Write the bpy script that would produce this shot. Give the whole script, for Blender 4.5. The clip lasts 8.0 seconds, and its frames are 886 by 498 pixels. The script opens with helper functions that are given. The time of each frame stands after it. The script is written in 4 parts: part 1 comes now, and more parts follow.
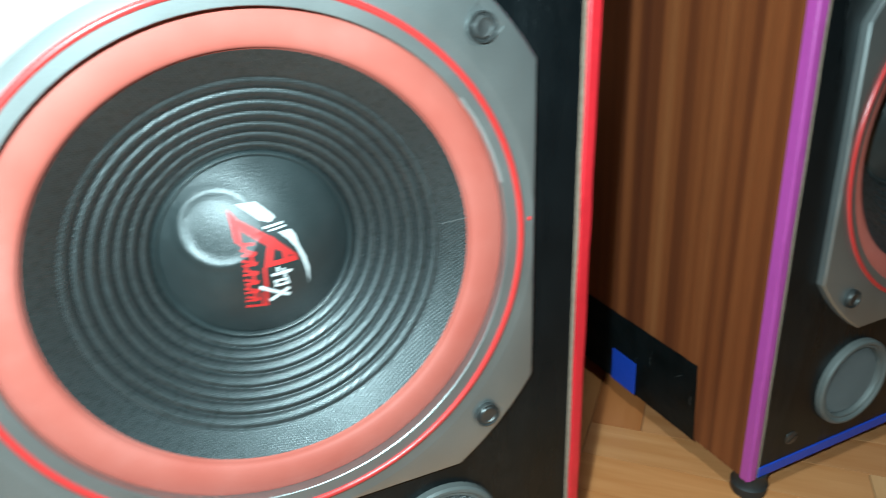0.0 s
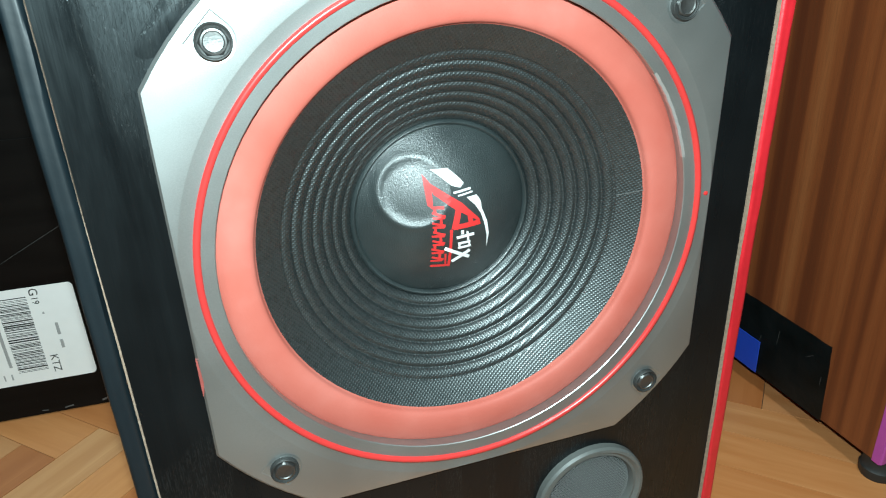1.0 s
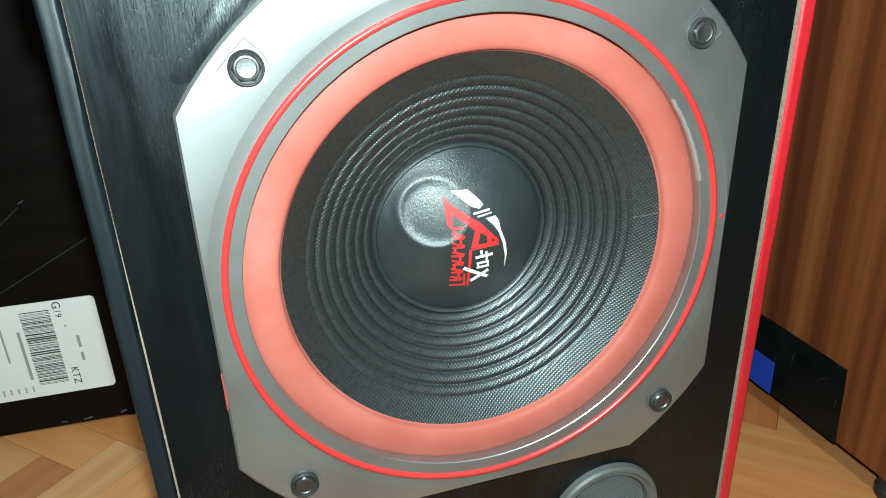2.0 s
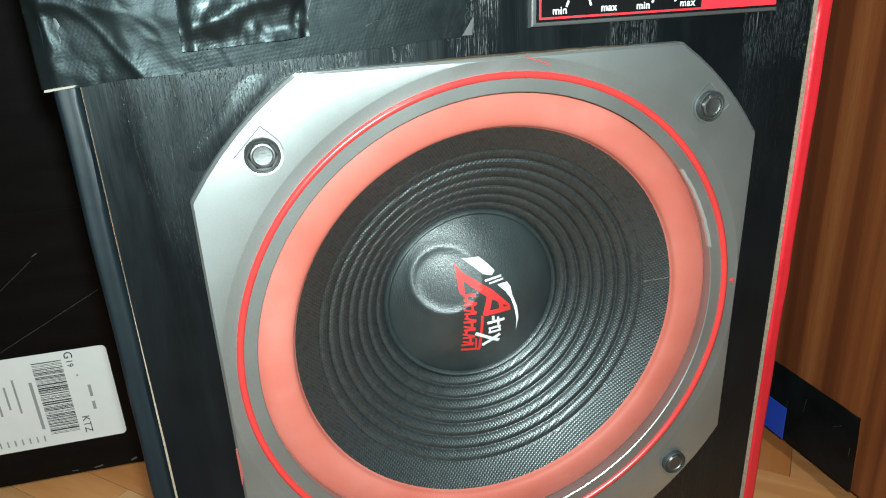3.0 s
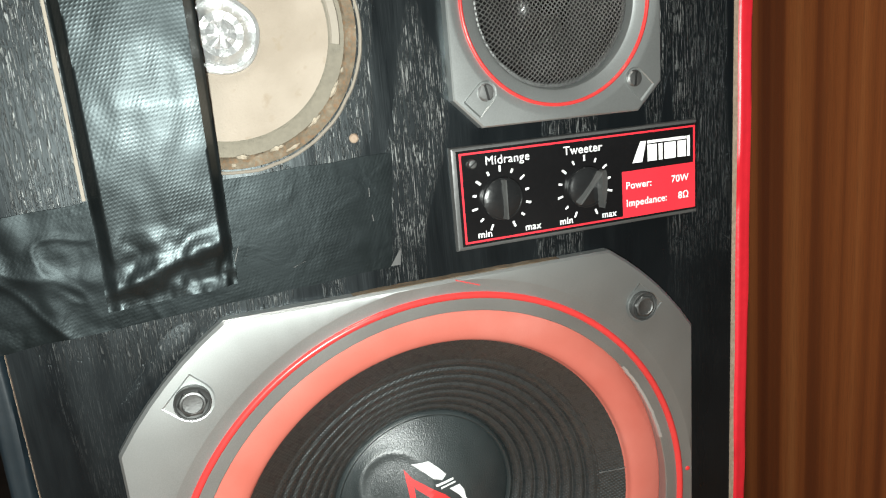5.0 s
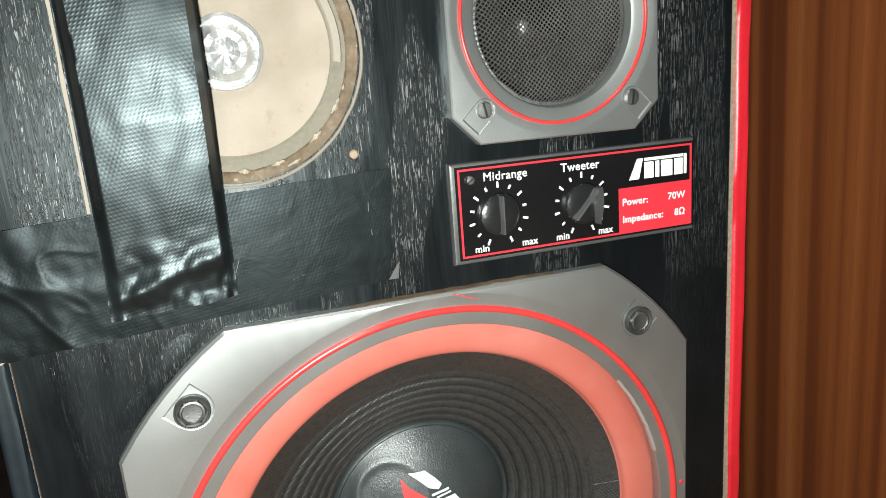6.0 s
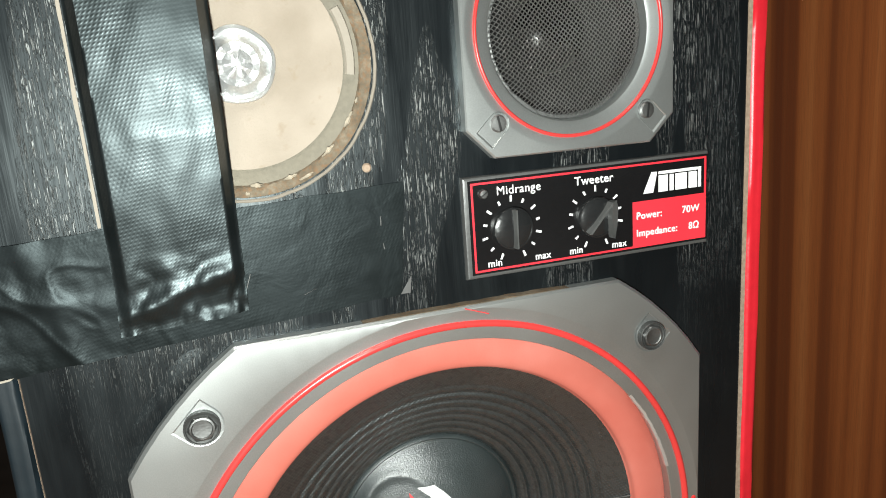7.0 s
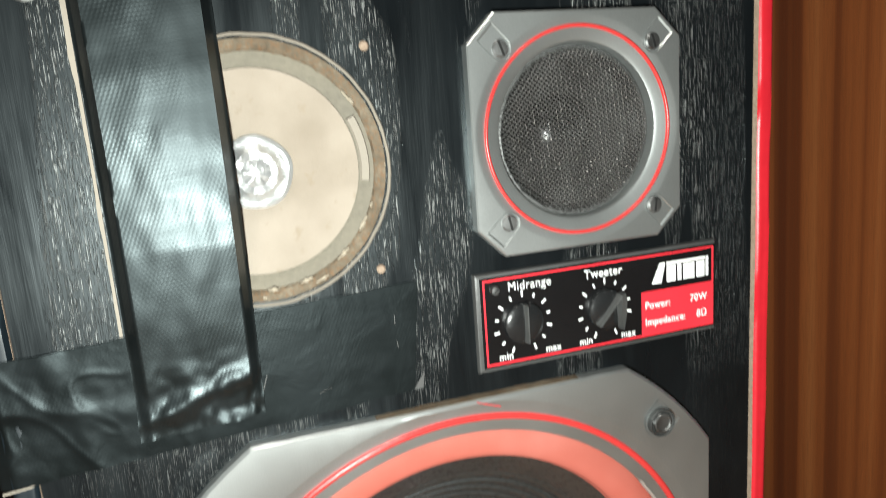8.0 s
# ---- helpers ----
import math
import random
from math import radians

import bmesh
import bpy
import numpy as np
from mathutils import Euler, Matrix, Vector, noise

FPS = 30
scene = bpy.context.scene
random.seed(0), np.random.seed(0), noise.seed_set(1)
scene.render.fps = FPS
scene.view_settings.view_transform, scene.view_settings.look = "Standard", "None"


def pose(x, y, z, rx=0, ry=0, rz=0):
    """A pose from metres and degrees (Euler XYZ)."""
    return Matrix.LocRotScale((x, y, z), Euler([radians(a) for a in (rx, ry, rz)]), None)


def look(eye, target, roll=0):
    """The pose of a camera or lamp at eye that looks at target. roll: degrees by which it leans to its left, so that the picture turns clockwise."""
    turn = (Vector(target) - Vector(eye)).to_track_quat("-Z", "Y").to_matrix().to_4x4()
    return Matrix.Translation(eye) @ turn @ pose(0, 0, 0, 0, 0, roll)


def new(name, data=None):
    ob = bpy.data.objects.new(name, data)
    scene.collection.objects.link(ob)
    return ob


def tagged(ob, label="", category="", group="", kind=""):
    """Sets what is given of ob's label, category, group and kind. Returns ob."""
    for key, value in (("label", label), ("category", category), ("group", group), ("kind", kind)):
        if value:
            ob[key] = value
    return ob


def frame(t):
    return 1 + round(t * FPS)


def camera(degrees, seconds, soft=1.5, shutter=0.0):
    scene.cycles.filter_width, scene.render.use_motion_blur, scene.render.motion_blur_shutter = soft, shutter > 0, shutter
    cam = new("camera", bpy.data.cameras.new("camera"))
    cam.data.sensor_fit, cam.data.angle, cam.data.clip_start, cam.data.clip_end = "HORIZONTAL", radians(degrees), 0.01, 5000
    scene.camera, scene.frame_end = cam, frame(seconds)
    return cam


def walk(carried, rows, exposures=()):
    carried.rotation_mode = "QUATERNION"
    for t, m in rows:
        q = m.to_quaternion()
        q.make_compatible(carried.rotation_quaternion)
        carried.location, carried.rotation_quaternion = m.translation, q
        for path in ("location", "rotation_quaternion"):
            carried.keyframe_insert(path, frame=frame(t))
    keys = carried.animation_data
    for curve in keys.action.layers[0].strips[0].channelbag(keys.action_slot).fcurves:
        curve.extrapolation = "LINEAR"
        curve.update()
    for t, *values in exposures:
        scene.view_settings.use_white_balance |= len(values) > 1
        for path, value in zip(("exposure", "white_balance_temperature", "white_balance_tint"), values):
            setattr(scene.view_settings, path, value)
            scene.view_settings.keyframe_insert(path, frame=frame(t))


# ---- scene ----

cam = camera(65.0, 8.0, soft=1.05, shutter=0.3)
PATH = [
    (0, (-0.051, -0.335, 0.455), (0.686, 1.357, -0.315), -2.2),
    (0.2, (-0.086, -0.338, 0.455), (0.572, 1.381, -0.325), -1.5),
    (0.5, (-0.106, -0.329, 0.463), (0.508, 1.388, -0.358), -2.2),
    (1, (-0.121, -0.328, 0.464), (0.431, 1.398, -0.381), -2.1),
    (1.5, (-0.125, -0.331, 0.466), (0.401, 1.406, -0.375), -2.1),
    (1.7, (-0.128, -0.333, 0.468), (0.401, 1.412, -0.353), -1.8),
    (2.8, (-0.127, -0.326, 0.486), (0.397, 1.442, -0.289), -2.3),
    (3, (-0.128, -0.324, 0.497), (0.395, 1.455, -0.253), -2.5),
    (3.5, (-0.133, -0.324, 0.499), (0.379, 1.466, -0.234), -1.9),
    (4, (-0.126, -0.318, 0.512), (0.411, 1.483, -0.171), -3.1),
    (4.2, (-0.122, -0.313, 0.523), (0.445, 1.5, -0.108), -3.5),
    (4.5, (-0.104, -0.316, 0.537), (0.48, 1.499, -0.067), -4.5),
    (5, (-0.097, -0.317, 0.551), (0.516, 1.529, 0.083), -5.1),
    (5.2, (-0.092, -0.323, 0.551), (0.499, 1.534, 0.098), -4.7),
    (6.5, (-0.096, -0.32, 0.562), (0.506, 1.53, 0.099), -4.3),
    (7, (-0.097, -0.316, 0.563), (0.497, 1.539, 0.109), -4.2),
    (7.5, (-0.095, -0.32, 0.57), (0.5, 1.537, 0.123), -4.8),
    (7.8, (-0.099, -0.321, 0.583), (0.496, 1.54, 0.145), -4.7),
    (8, (-0.098, -0.314, 0.601), (0.494, 1.555, 0.205), -4.3),
]
walk(cam, [(t, look(eye, target, roll)) for t, eye, target, roll in PATH],
     exposures=[(0, 0.34, 5600, -5), (0.5, 0.22, 5850, -2), (1.5, 0.16, 6150, 1), (3.5, 0.05, 6400, 6), (4.0, 0.04, 6550, 11), (4.5, -0.15, 7050, 15), (5.5, -0.12, 7150, 17), (8, -0.05, 7150, 16)])

# ---------------------------------------------------------------- light
world = bpy.data.worlds.new("room_world")
world.use_nodes = True
world.node_tree.nodes["Background"].inputs[0].default_value = (0.75, 0.85, 1.0, 1)
world.node_tree.nodes["Background"].inputs[1].default_value = 0.012
scene.world = world


def lamp(name, kind, m, watts, colour, size):
    data = bpy.data.lights.new(name, kind)
    data.energy, data.color = watts, colour
    if kind == "AREA":
        data.shape, data.size = "DISK", size
    else:
        data.shadow_soft_size = size
    ob = new(name, data)
    ob.matrix_world = m
    return ob


# the phone's own light, held beside the lens
flash = lamp("phone_light", "SPOT", look((-0.116, -0.345, 0.522), (0.42, 1.45, -0.10)), 18.5, (0.85, 1.0, 1.0), 0.008)
flash.data.spot_size, flash.data.spot_blend = radians(125), 0.55
# the room's ceiling lamp
lamp("ceiling_lamp_light", "AREA", look((-0.45, -0.78, 2.42), (0.1, 0.1, 0.0)), 20, (0.93, 1.0, 0.97), 0.26)


# ---------------------------------------------------------------- materials
class Mat:
    """A node material with short calls for the usual nodes."""

    def __init__(self, name, rough=0.5, metal=0.0, colour=(0.5, 0.5, 0.5), coat=0.0, spec=0.5):
        self.mat = bpy.data.materials.new(name)
        self.mat.use_nodes = True
        self.n, self.l = self.mat.node_tree.nodes, self.mat.node_tree.links
        self.b = self.n["Principled BSDF"]
        self.set(self.b, "Base Color", (*colour, 1))
        self.set(self.b, "Roughness", rough)
        self.set(self.b, "Metallic", metal)
        self.set(self.b, "Coat Weight", coat)
        self.set(self.b, "Specular IOR Level", spec)
        self.where = None

    def set(self, node, key, value):
        if isinstance(value, bpy.types.NodeSocket):
            self.l.new(value, node.inputs[key])
        else:
            node.inputs[key].default_value = value

    def node(self, kind, out=0, attrs=(), **keys):
        nd = self.n.new(kind)
        for a, v in attrs:
            setattr(nd, a, v)
        for k, v in keys.items():
            self.set(nd, int(k[1:]) if k[0] == "i" and k[1:].isdigit() else k, v)
        return nd.outputs[out]

    def coords(self, scale=(1, 1, 1), turn=(0, 0, 0), shift=(0, 0, 0)):
        if self.where is None:
            self.where = self.n.new("ShaderNodeTexCoord").outputs["Object"]
        return self.node("ShaderNodeMapping", Vector=self.where, Scale=scale, Rotation=turn, Location=shift)

    def noise(self, scale, vec=None, detail=3, rough=0.5, distort=0.0):
        return self.node("ShaderNodeTexNoise", Vector=vec if vec else self.coords(), Scale=scale, Detail=detail, Roughness=rough, Distortion=distort)

    def ramp(self, fac, stops):
        nd = self.n.new("ShaderNodeValToRGB")
        el = nd.color_ramp.elements
        while len(el) < len(stops):
            el.new(0.5)
        for e, (p, c) in zip(el, stops):
            e.position = p
            e.color = (*c, 1) if len(c) == 3 else c
        self.l.new(fac, nd.inputs[0])
        return nd.outputs[0]

    def grey(self, fac, a, b, lo=0.0, hi=1.0):
        return self.node("ShaderNodeMapRange", i0=fac, i1=a, i2=b, i3=lo, i4=hi)

    def mix(self, fac, a, b, blend="MIX"):
        nd = self.n.new("ShaderNodeMix")
        nd.data_type, nd.blend_type = "RGBA", blend
        for i, v in ((0, fac), (6, a), (7, b)):
            self.set(nd, i, (*v, 1) if isinstance(v, tuple) and len(v) == 3 else v)
        return nd.outputs[2]

    def math(self, op, a, b=0.0):
        return self.node("ShaderNodeMath", attrs=(("operation", op),), i0=a, i1=b)

    def colour(self, v):
        self.set(self.b, "Base Color", v)
        return self

    def rough(self, v):
        self.set(self.b, "Roughness", v)
        return self

    def bump(self, height, dist, strength=1.0):
        nd = self.n.new("ShaderNodeBump")
        self.set(nd, "Height", height)
        nd.inputs["Distance"].default_value, nd.inputs["Strength"].default_value = dist, strength
        old = self.b.inputs["Normal"].links
        if old:
            self.l.new(old[0].from_socket, nd.inputs["Normal"])
        self.l.new(nd.outputs[0], self.b.inputs["Normal"])
        return self


def simple(name, colour, rough=0.5, metal=0.0, vary=0.25, grain=60, bump=0.0002, coat=0.0, spec=0.5):
    """Paint, plastic, metal: one colour with mottling and fine relief."""
    m = Mat(name, rough, metal, colour, coat, spec)
    big, fine = m.noise(grain * 0.25, detail=4), m.noise(grain * 6, detail=2)
    dark = tuple(c * (1 - vary) for c in colour)
    light = tuple(min(1, c * (1 + vary * 0.6)) for c in colour)
    m.colour(m.ramp(m.math("ADD", m.math("MULTIPLY", big, 0.7), m.math("MULTIPLY", fine, 0.3)), [(0.3, dark), (0.7, light)]))
    m.rough(m.grey(big, 0.3, 0.7, rough * 0.85, min(1, rough * 1.15)))
    if bump:
        m.bump(fine, bump)
    return m.mat


def black_ash():
    m = Mat("black_ash_veneer", 0.36, 0, spec=0.33)
    # flame-shaped figure: the open pores gather in its flanks, the hearts stay closed and smooth
    fig = m.noise(1.0, m.coords((13, 13, 2.2), shift=(0.37, 0, 0.2)), 2, 0.45, 0.6)
    bands = m.math("PINGPONG", m.math("MULTIPLY", fig, 8.5), 1.0)
    pores = m.noise(1.0, m.coords((3000, 3000, 55)), 2, 0.6, 0.1)
    speck = m.noise(1.0, m.coords((700, 700, 260)), 2, 0.6)
    fleck = m.math("MULTIPLY", m.grey(pores, 0.53, 0.58), m.grey(speck, 0.42, 0.50, 0.0, 1.0))
    gate = m.grey(bands, 0.44, 0.60, 0.0, 1.0)
    stray = m.grey(m.noise(1.0, m.coords((60, 60, 9)), 2), 0.62, 0.72, 0.0, 0.35)
    # pore flecks at full strength in the upper part of the board, faint lower down
    height = m.node("ShaderNodeSeparateXYZ", 2, Vector=m.coords((1, 1, 1)))
    gate = m.math("MULTIPLY", m.math("MAXIMUM", gate, stray), m.grey(m.math("ADD", height, m.math("MULTIPLY", m.noise(14, detail=3), 0.12)), 0.500, 0.560, 0.05, 1.0))
    # flecks painted fainter near the right edge, where the light falls off
    side = m.node("ShaderNodeSeparateXYZ", 0, Vector=m.coords((1, 1, 1)))
    gate = m.math("MULTIPLY", gate, m.grey(m.math("ADD", side, m.math("MULTIPLY", m.noise(30, detail=2), 0.03)), 0.155, 0.178, 1.0, 0.25))
    cut = m.math("MULTIPLY", fleck, gate)
    smear, wipe = m.noise(16, detail=4), m.noise(1.0, m.coords((46, 46, 6)), 5, 0.65, 0.5)
    base = m.ramp(smear, [(0.3, (0.0026, 0.0034, 0.0040)), (0.7, (0.0048, 0.0062, 0.0072))])
    # the flecks' pale colour paints in the glints that the pores catch
    m.colour(m.mix(cut, base, (0.20, 0.205, 0.20)))
    m.rough(m.math("ADD", m.grey(wipe, 0.3, 0.7, 0.20, 0.44), m.math("MULTIPLY", gate, 0.10)))
    m.set(m.b, "Specular Tint", (0.86, 0.97, 1.0, 1))
    m.bump(cut, 0.0010, 1.0)
    m.bump(m.noise(1.0, m.coords((420, 420, 14)), 3, 0.65), 0.00022, 0.45)
    m.bump(m.noise(1.0, m.coords((34, 34, 14)), 3), 0.0009, 0.5)
    return m.mat


def zebra_veneer():
    m = Mat("striped_walnut_veneer", 0.42, 0, spec=0.45)
    wob = m.noise(1.0, m.coords((3, 3, 0.8)), 2)
    broad = m.noise(1.0, m.coords((2, 52, 0.22)), 1, 0.5, 0.2)
    fine = m.noise(1.0, m.coords((2, 170, 1.2)), 3, 0.6, 0.2)
    fleck = m.noise(1.0, m.coords((3, 1400, 40)), 2, 0.6)
    mixv = m.math("ADD", m.math("MULTIPLY", broad, 0.84), m.math("MULTIPLY", fine, 0.16))
    col = m.ramp(mixv, [(0.30, (0.088, 0.0215, 0.0077)), (0.41, (0.126, 0.033, 0.0106)), (0.47, (0.176, 0.048, 0.0143)), (0.57, (0.205, 0.059, 0.0178)), (0.68, (0.268, 0.090, 0.029))])
    m.colour(m.mix(m.grey(fleck, 0.45, 0.75, 0, 0.35), col, (0.08, 0.030, 0.012)))
    m.rough(m.grey(wob, 0.3, 0.7, 0.36, 0.5))
    m.bump(fleck, 0.0002, 0.5)
    return m.mat


def silver_paint():
    m = Mat("silver_grey_metallic_paint", 0.40, 0.88, (0.34, 0.34, 0.33), 0.0, 0.6)
    grain, cloud = m.noise(1900, detail=1), m.noise(14, detail=5)
    m.colour(m.mix(m.grey(grain, 0.3, 0.7, 0, 0.45), m.ramp(cloud, [(0.3, (0.40, 0.417, 0.413)), (0.7, (0.475, 0.495, 0.490)),]), (0.33, 0.345, 0.342)))
    m.rough(m.grey(cloud, 0.3, 0.7, 0.38, 0.45))
    m.bump(grain, 0.00003, 0.4)
    return m.mat


def foam_red():
    m = Mat("faded_red_rubber", 0.62, 0, spec=0.35)
    cloud, fine = m.noise(22, detail=5), m.noise(700, detail=2)
    m.colour(m.ramp(cloud, [(0.25, (0.395, 0.084, 0.060)), (0.55, (0.435, 0.113, 0.085)), (0.8, (0.475, 0.154, 0.125))]))
    m.bump(fine, 0.00015, 0.5)
    return m.mat


def cone_fabric():
    m = Mat("black_coated_woven_cone", 0.48, 0, spec=0.95)
    a = m.node("ShaderNodeTexWave", 1, (("wave_type", "BANDS"), ("bands_direction", "X")), Vector=m.coords(turn=(0, radians(38), 0)), Scale=190.0, Distortion=0.3)
    b = m.node("ShaderNodeTexWave", 1, (("wave_type", "BANDS"), ("bands_direction", "X")), Vector=m.coords(turn=(0, radians(-52), 0)), Scale=190.0, Distortion=0.3)
    weave = m.math("MULTIPLY", a, b)
    dust, pin_glints = m.noise(300, detail=3), m.noise(750, detail=2)
    # pale specks put the weave's tiny glints into the colour
    m.colour(m.mix(m.grey(pin_glints, 0.70, 0.76, 0, 0.8), m.ramp(m.noise(12, detail=4), [(0.3, (0.0065, 0.0085, 0.0090)), (0.7, (0.0100, 0.0130, 0.0135))]), (0.08, 0.085, 0.085)))
    m.rough(m.grey(dust, 0.3, 0.7, 0.44, 0.54))
    m.set(m.b, "Coat Weight", m.grey(m.noise(26, detail=4), 0.35, 0.65, 0.45, 0.85))
    m.set(m.b, "Coat Roughness", m.grey(dust, 0.3, 0.7, 0.24, 0.34))
    m.set(m.b, "Specular Tint", (0.90, 0.98, 1.0, 1))
    m.bump(m.noise(90, detail=3), 0.0003, 0.35)
    m.bump(weave, 0.00028, 0.50)
    m.set(m.b, "Coat Normal", m.b.inputs["Normal"].links[0].from_socket)
    return m.mat


def cap_fabric():
    m = Mat("black_dust_cap_cloth", 0.40, 0, spec=0.9)
    fine, cloud = m.noise(1500, detail=1), m.noise(28, detail=4)
    threads = m.noise(1.0, m.coords((1500, 1500, 260), turn=(0, radians(8), 0)), 2)
    m.colour(m.ramp(cloud, [(0.3, (0.017, 0.0225, 0.0235)), (0.7, (0.030, 0.0385, 0.0395))]))
    m.rough(m.grey(cloud, 0.3, 0.7, 0.32, 0.44))
    m.bump(fine, 0.00022, 0.7)
    m.bump(threads, 0.00025, 0.7)
    m.bump(cloud, 0.0008, 0.4)
    return m.mat


def duct_tape(name, gloss, relief, rough=0.40, crease=0.0004):
    m = Mat(name, 0.42, 0, spec=gloss)
    a = m.node("ShaderNodeTexWave", 1, (("wave_type", "BANDS"), ("bands_direction", "X")), Vector=m.coords(turn=(0, radians(-24), 0)), Scale=205.0, Distortion=0.6)
    b = m.node("ShaderNodeTexWave", 1, (("wave_type", "BANDS"), ("bands_direction", "Z")), Vector=m.coords(turn=(0, radians(8), 0)), Scale=190.0, Distortion=0.6)
    weave = m.math("MULTIPLY", a, b)
    cloud = m.noise(40, detail=4)
    wear = m.noise(1.0, m.coords((9, 9, 60)), 4, 0.6)
    m.colour(m.ramp(cloud, [(0.3, (0.003, 0.004, 0.004)), (0.7, (0.006, 0.0075, 0.008))]))
    m.rough(m.math("ADD", m.grey(cloud, 0.3, 0.7, -0.04, 0.05), m.grey(wear, 0.35, 0.65, rough - 0.05, rough + 0.06)))
    m.set(m.b, "Specular Tint", (0.80, 0.96, 1.0, 1))
    m.bump(m.math("MULTIPLY", weave, m.grey(m.noise(26, detail=2), 0.35, 0.6, 0.25, 1.0)), relief, 0.45)
    m.bump(m.noise(55, detail=4, distort=0.5), crease, 0.45)
    return m.mat


def aged_paper():
    m = Mat("aged_cream_paper_cone", 0.85, 0, spec=0.25)
    cloud, spots, fib = m.noise(24, detail=5), m.noise(150, detail=3), m.noise(900, detail=2)
    col = m.ramp(cloud, [(0.3, (0.205, 0.168, 0.132)), (0.65, (0.290, 0.245, 0.202))])
    m.colour(m.mix(m.grey(spots, 0.62, 0.75, 0, 0.5), col, (0.20, 0.15, 0.10)))
    m.bump(fib, 0.0003, 0.6)
    m.bump(spots, 0.0004, 0.4)
    return m.mat


def rusty_ring():
    m = Mat("brown_cork_gasket", 0.85, 0, spec=0.2)
    a, b = m.noise(90, detail=5, rough=0.7), m.noise(600, detail=3)
    m.colour(m.mix(m.grey(b, 0.45, 0.7, 0, 0.6), m.ramp(a, [(0.3, (0.065, 0.048, 0.032)), (0.55, (0.125, 0.100, 0.072)), (0.75, (0.22, 0.18, 0.135))]), (0.16, 0.080, 0.038)))
    m.bump(a, 0.0012, 0.7)
    return m.mat


def plank_wood():
    m = Mat("honey_parquet_laminate", 0.42, 0, spec=0.45)
    info = m.node("ShaderNodeObjectInfo", 5)
    isl = m.node("ShaderNodeNewGeometry", 8)
    rnd = m.math("FRACT", m.math("ADD", info, isl))
    long = m.noise(1.0, m.coords((5, 55, 5)), 4, 0.6, 0.4)
    fine = m.noise(1.0, m.coords((14, 420, 14)), 3, 0.6)
    base = m.ramp(rnd, [(0.0, (0.50, 0.190, 0.062)), (0.3, (0.68, 0.33, 0.130)), (0.6, (0.40, 0.135, 0.040)), (0.85, (0.66, 0.38, 0.18)), (1.0, (0.52, 0.215, 0.075))])
    dark = m.mix(1.0, base, (0.82, 0.72, 0.62), "MULTIPLY")
    c = m.mix(m.grey(long, 0.35, 0.7), dark, base)
    m.colour(m.mix(m.grey(fine, 0.5, 0.75, 0, 0.35), c, dark))
    m.rough(m.grey(long, 0.3, 0.7, 0.36, 0.5))
    m.bump(fine, 0.0001, 0.4)
    return m.mat


def chipboard():
    m = Mat("raw_chipboard_edge", 0.85, 0, spec=0.2)
    a = m.noise(420, detail=3, rough=0.7)
    m.colour(m.ramp(a, [(0.3, (0.20, 0.140, 0.100)), (0.55, (0.27, 0.200, 0.150)), (0.75, (0.34, 0.265, 0.205))]))
    m.bump(a, 0.0003, 0.6)
    return m.mat


def cardboard_black():
    m = Mat("black_printed_cardboard", 0.45, 0, spec=0.12)
    a, s = m.noise(1.0, m.coords((10, 10, 60)), 3), m.noise(1.0, m.coords((900, 900, 25), turn=(0, radians(55), 0)), 2)
    m.colour(m.mix(m.grey(s, 0.72, 0.8, 0, 0.5), m.ramp(a, [(0.3, (0.003, 0.0026, 0.0025)), (0.7, (0.006, 0.005, 0.0045))]), (0.07, 0.065, 0.06)))
    m.bump(a, 0.0008, 0.4)
    return m.mat


ASH, ZEBRA, SILVER, FOAM = black_ash(), zebra_veneer(), silver_paint(), foam_red()
CONE, CAP, TAPE, PAPER, GASKET = cone_fabric(), cap_fabric(), duct_tape("glossy_black_cloth_tape", 0.40, 0.00009, 0.39, 0.00028), aged_paper(), rusty_ring()
DULL_TAPE = duct_tape("dull_black_cloth_tape", 0.16, 0.00005, 0.42, 0.0013)
PLANK, CHIP, CARTON = plank_wood(), chipboard(), cardboard_black()
RED_LINE = simple("bright_red_enamel", (0.52, 0.036, 0.034), 0.30, 0, 0.12, 40, 0.00003)
RED_BAND = simple("red_edge_tape", (0.56, 0.016, 0.026), 0.38, 0, 0.16, 30, 0.0002)
BLUE_BLACK = simple("blue_black_edge_tape", (0.0042, 0.0095, 0.0132), 0.48, 0, 0.25, 26, 0.0001)
PURPLE = simple("purple_edge_tape", (0.40, 0.062, 0.31), 0.42, 0, 0.15, 30, 0.0002)
BLUE = simple("blue_edge_tape", (0.018, 0.055, 0.42), 0.45, 0, 0.15, 30, 0.0002)
STEEL = simple("dull_screw_steel", (0.19, 0.192, 0.19), 0.50, 1.0, 0.35, 160, 0.0001)
DARK_STEEL = simple("blackened_screw_steel", (0.055, 0.056, 0.055), 0.58, 0.6, 0.3, 160, 0.0001)
WIRE = simple("grey_mesh_wire", (0.16, 0.16, 0.156), 0.42, 0.8, 0.3, 200, 0)
BLACK = simple("black_plastic", (0.006, 0.006, 0.0065), 0.28, 0, 0.2, 60, 0.00008)
# grey of the scuffs, and of glints painted on the carton's lower edge
SCUFF_GLINT = simple("scuff_and_glint_grey", (0.10, 0.098, 0.095), 0.7, 0, 0.5, 200, 0.0002)
KNOB = simple("worn_black_plastic", (0.012, 0.0125, 0.013), 0.26, 0, 0.35, 90, 0.0001, 0.4)
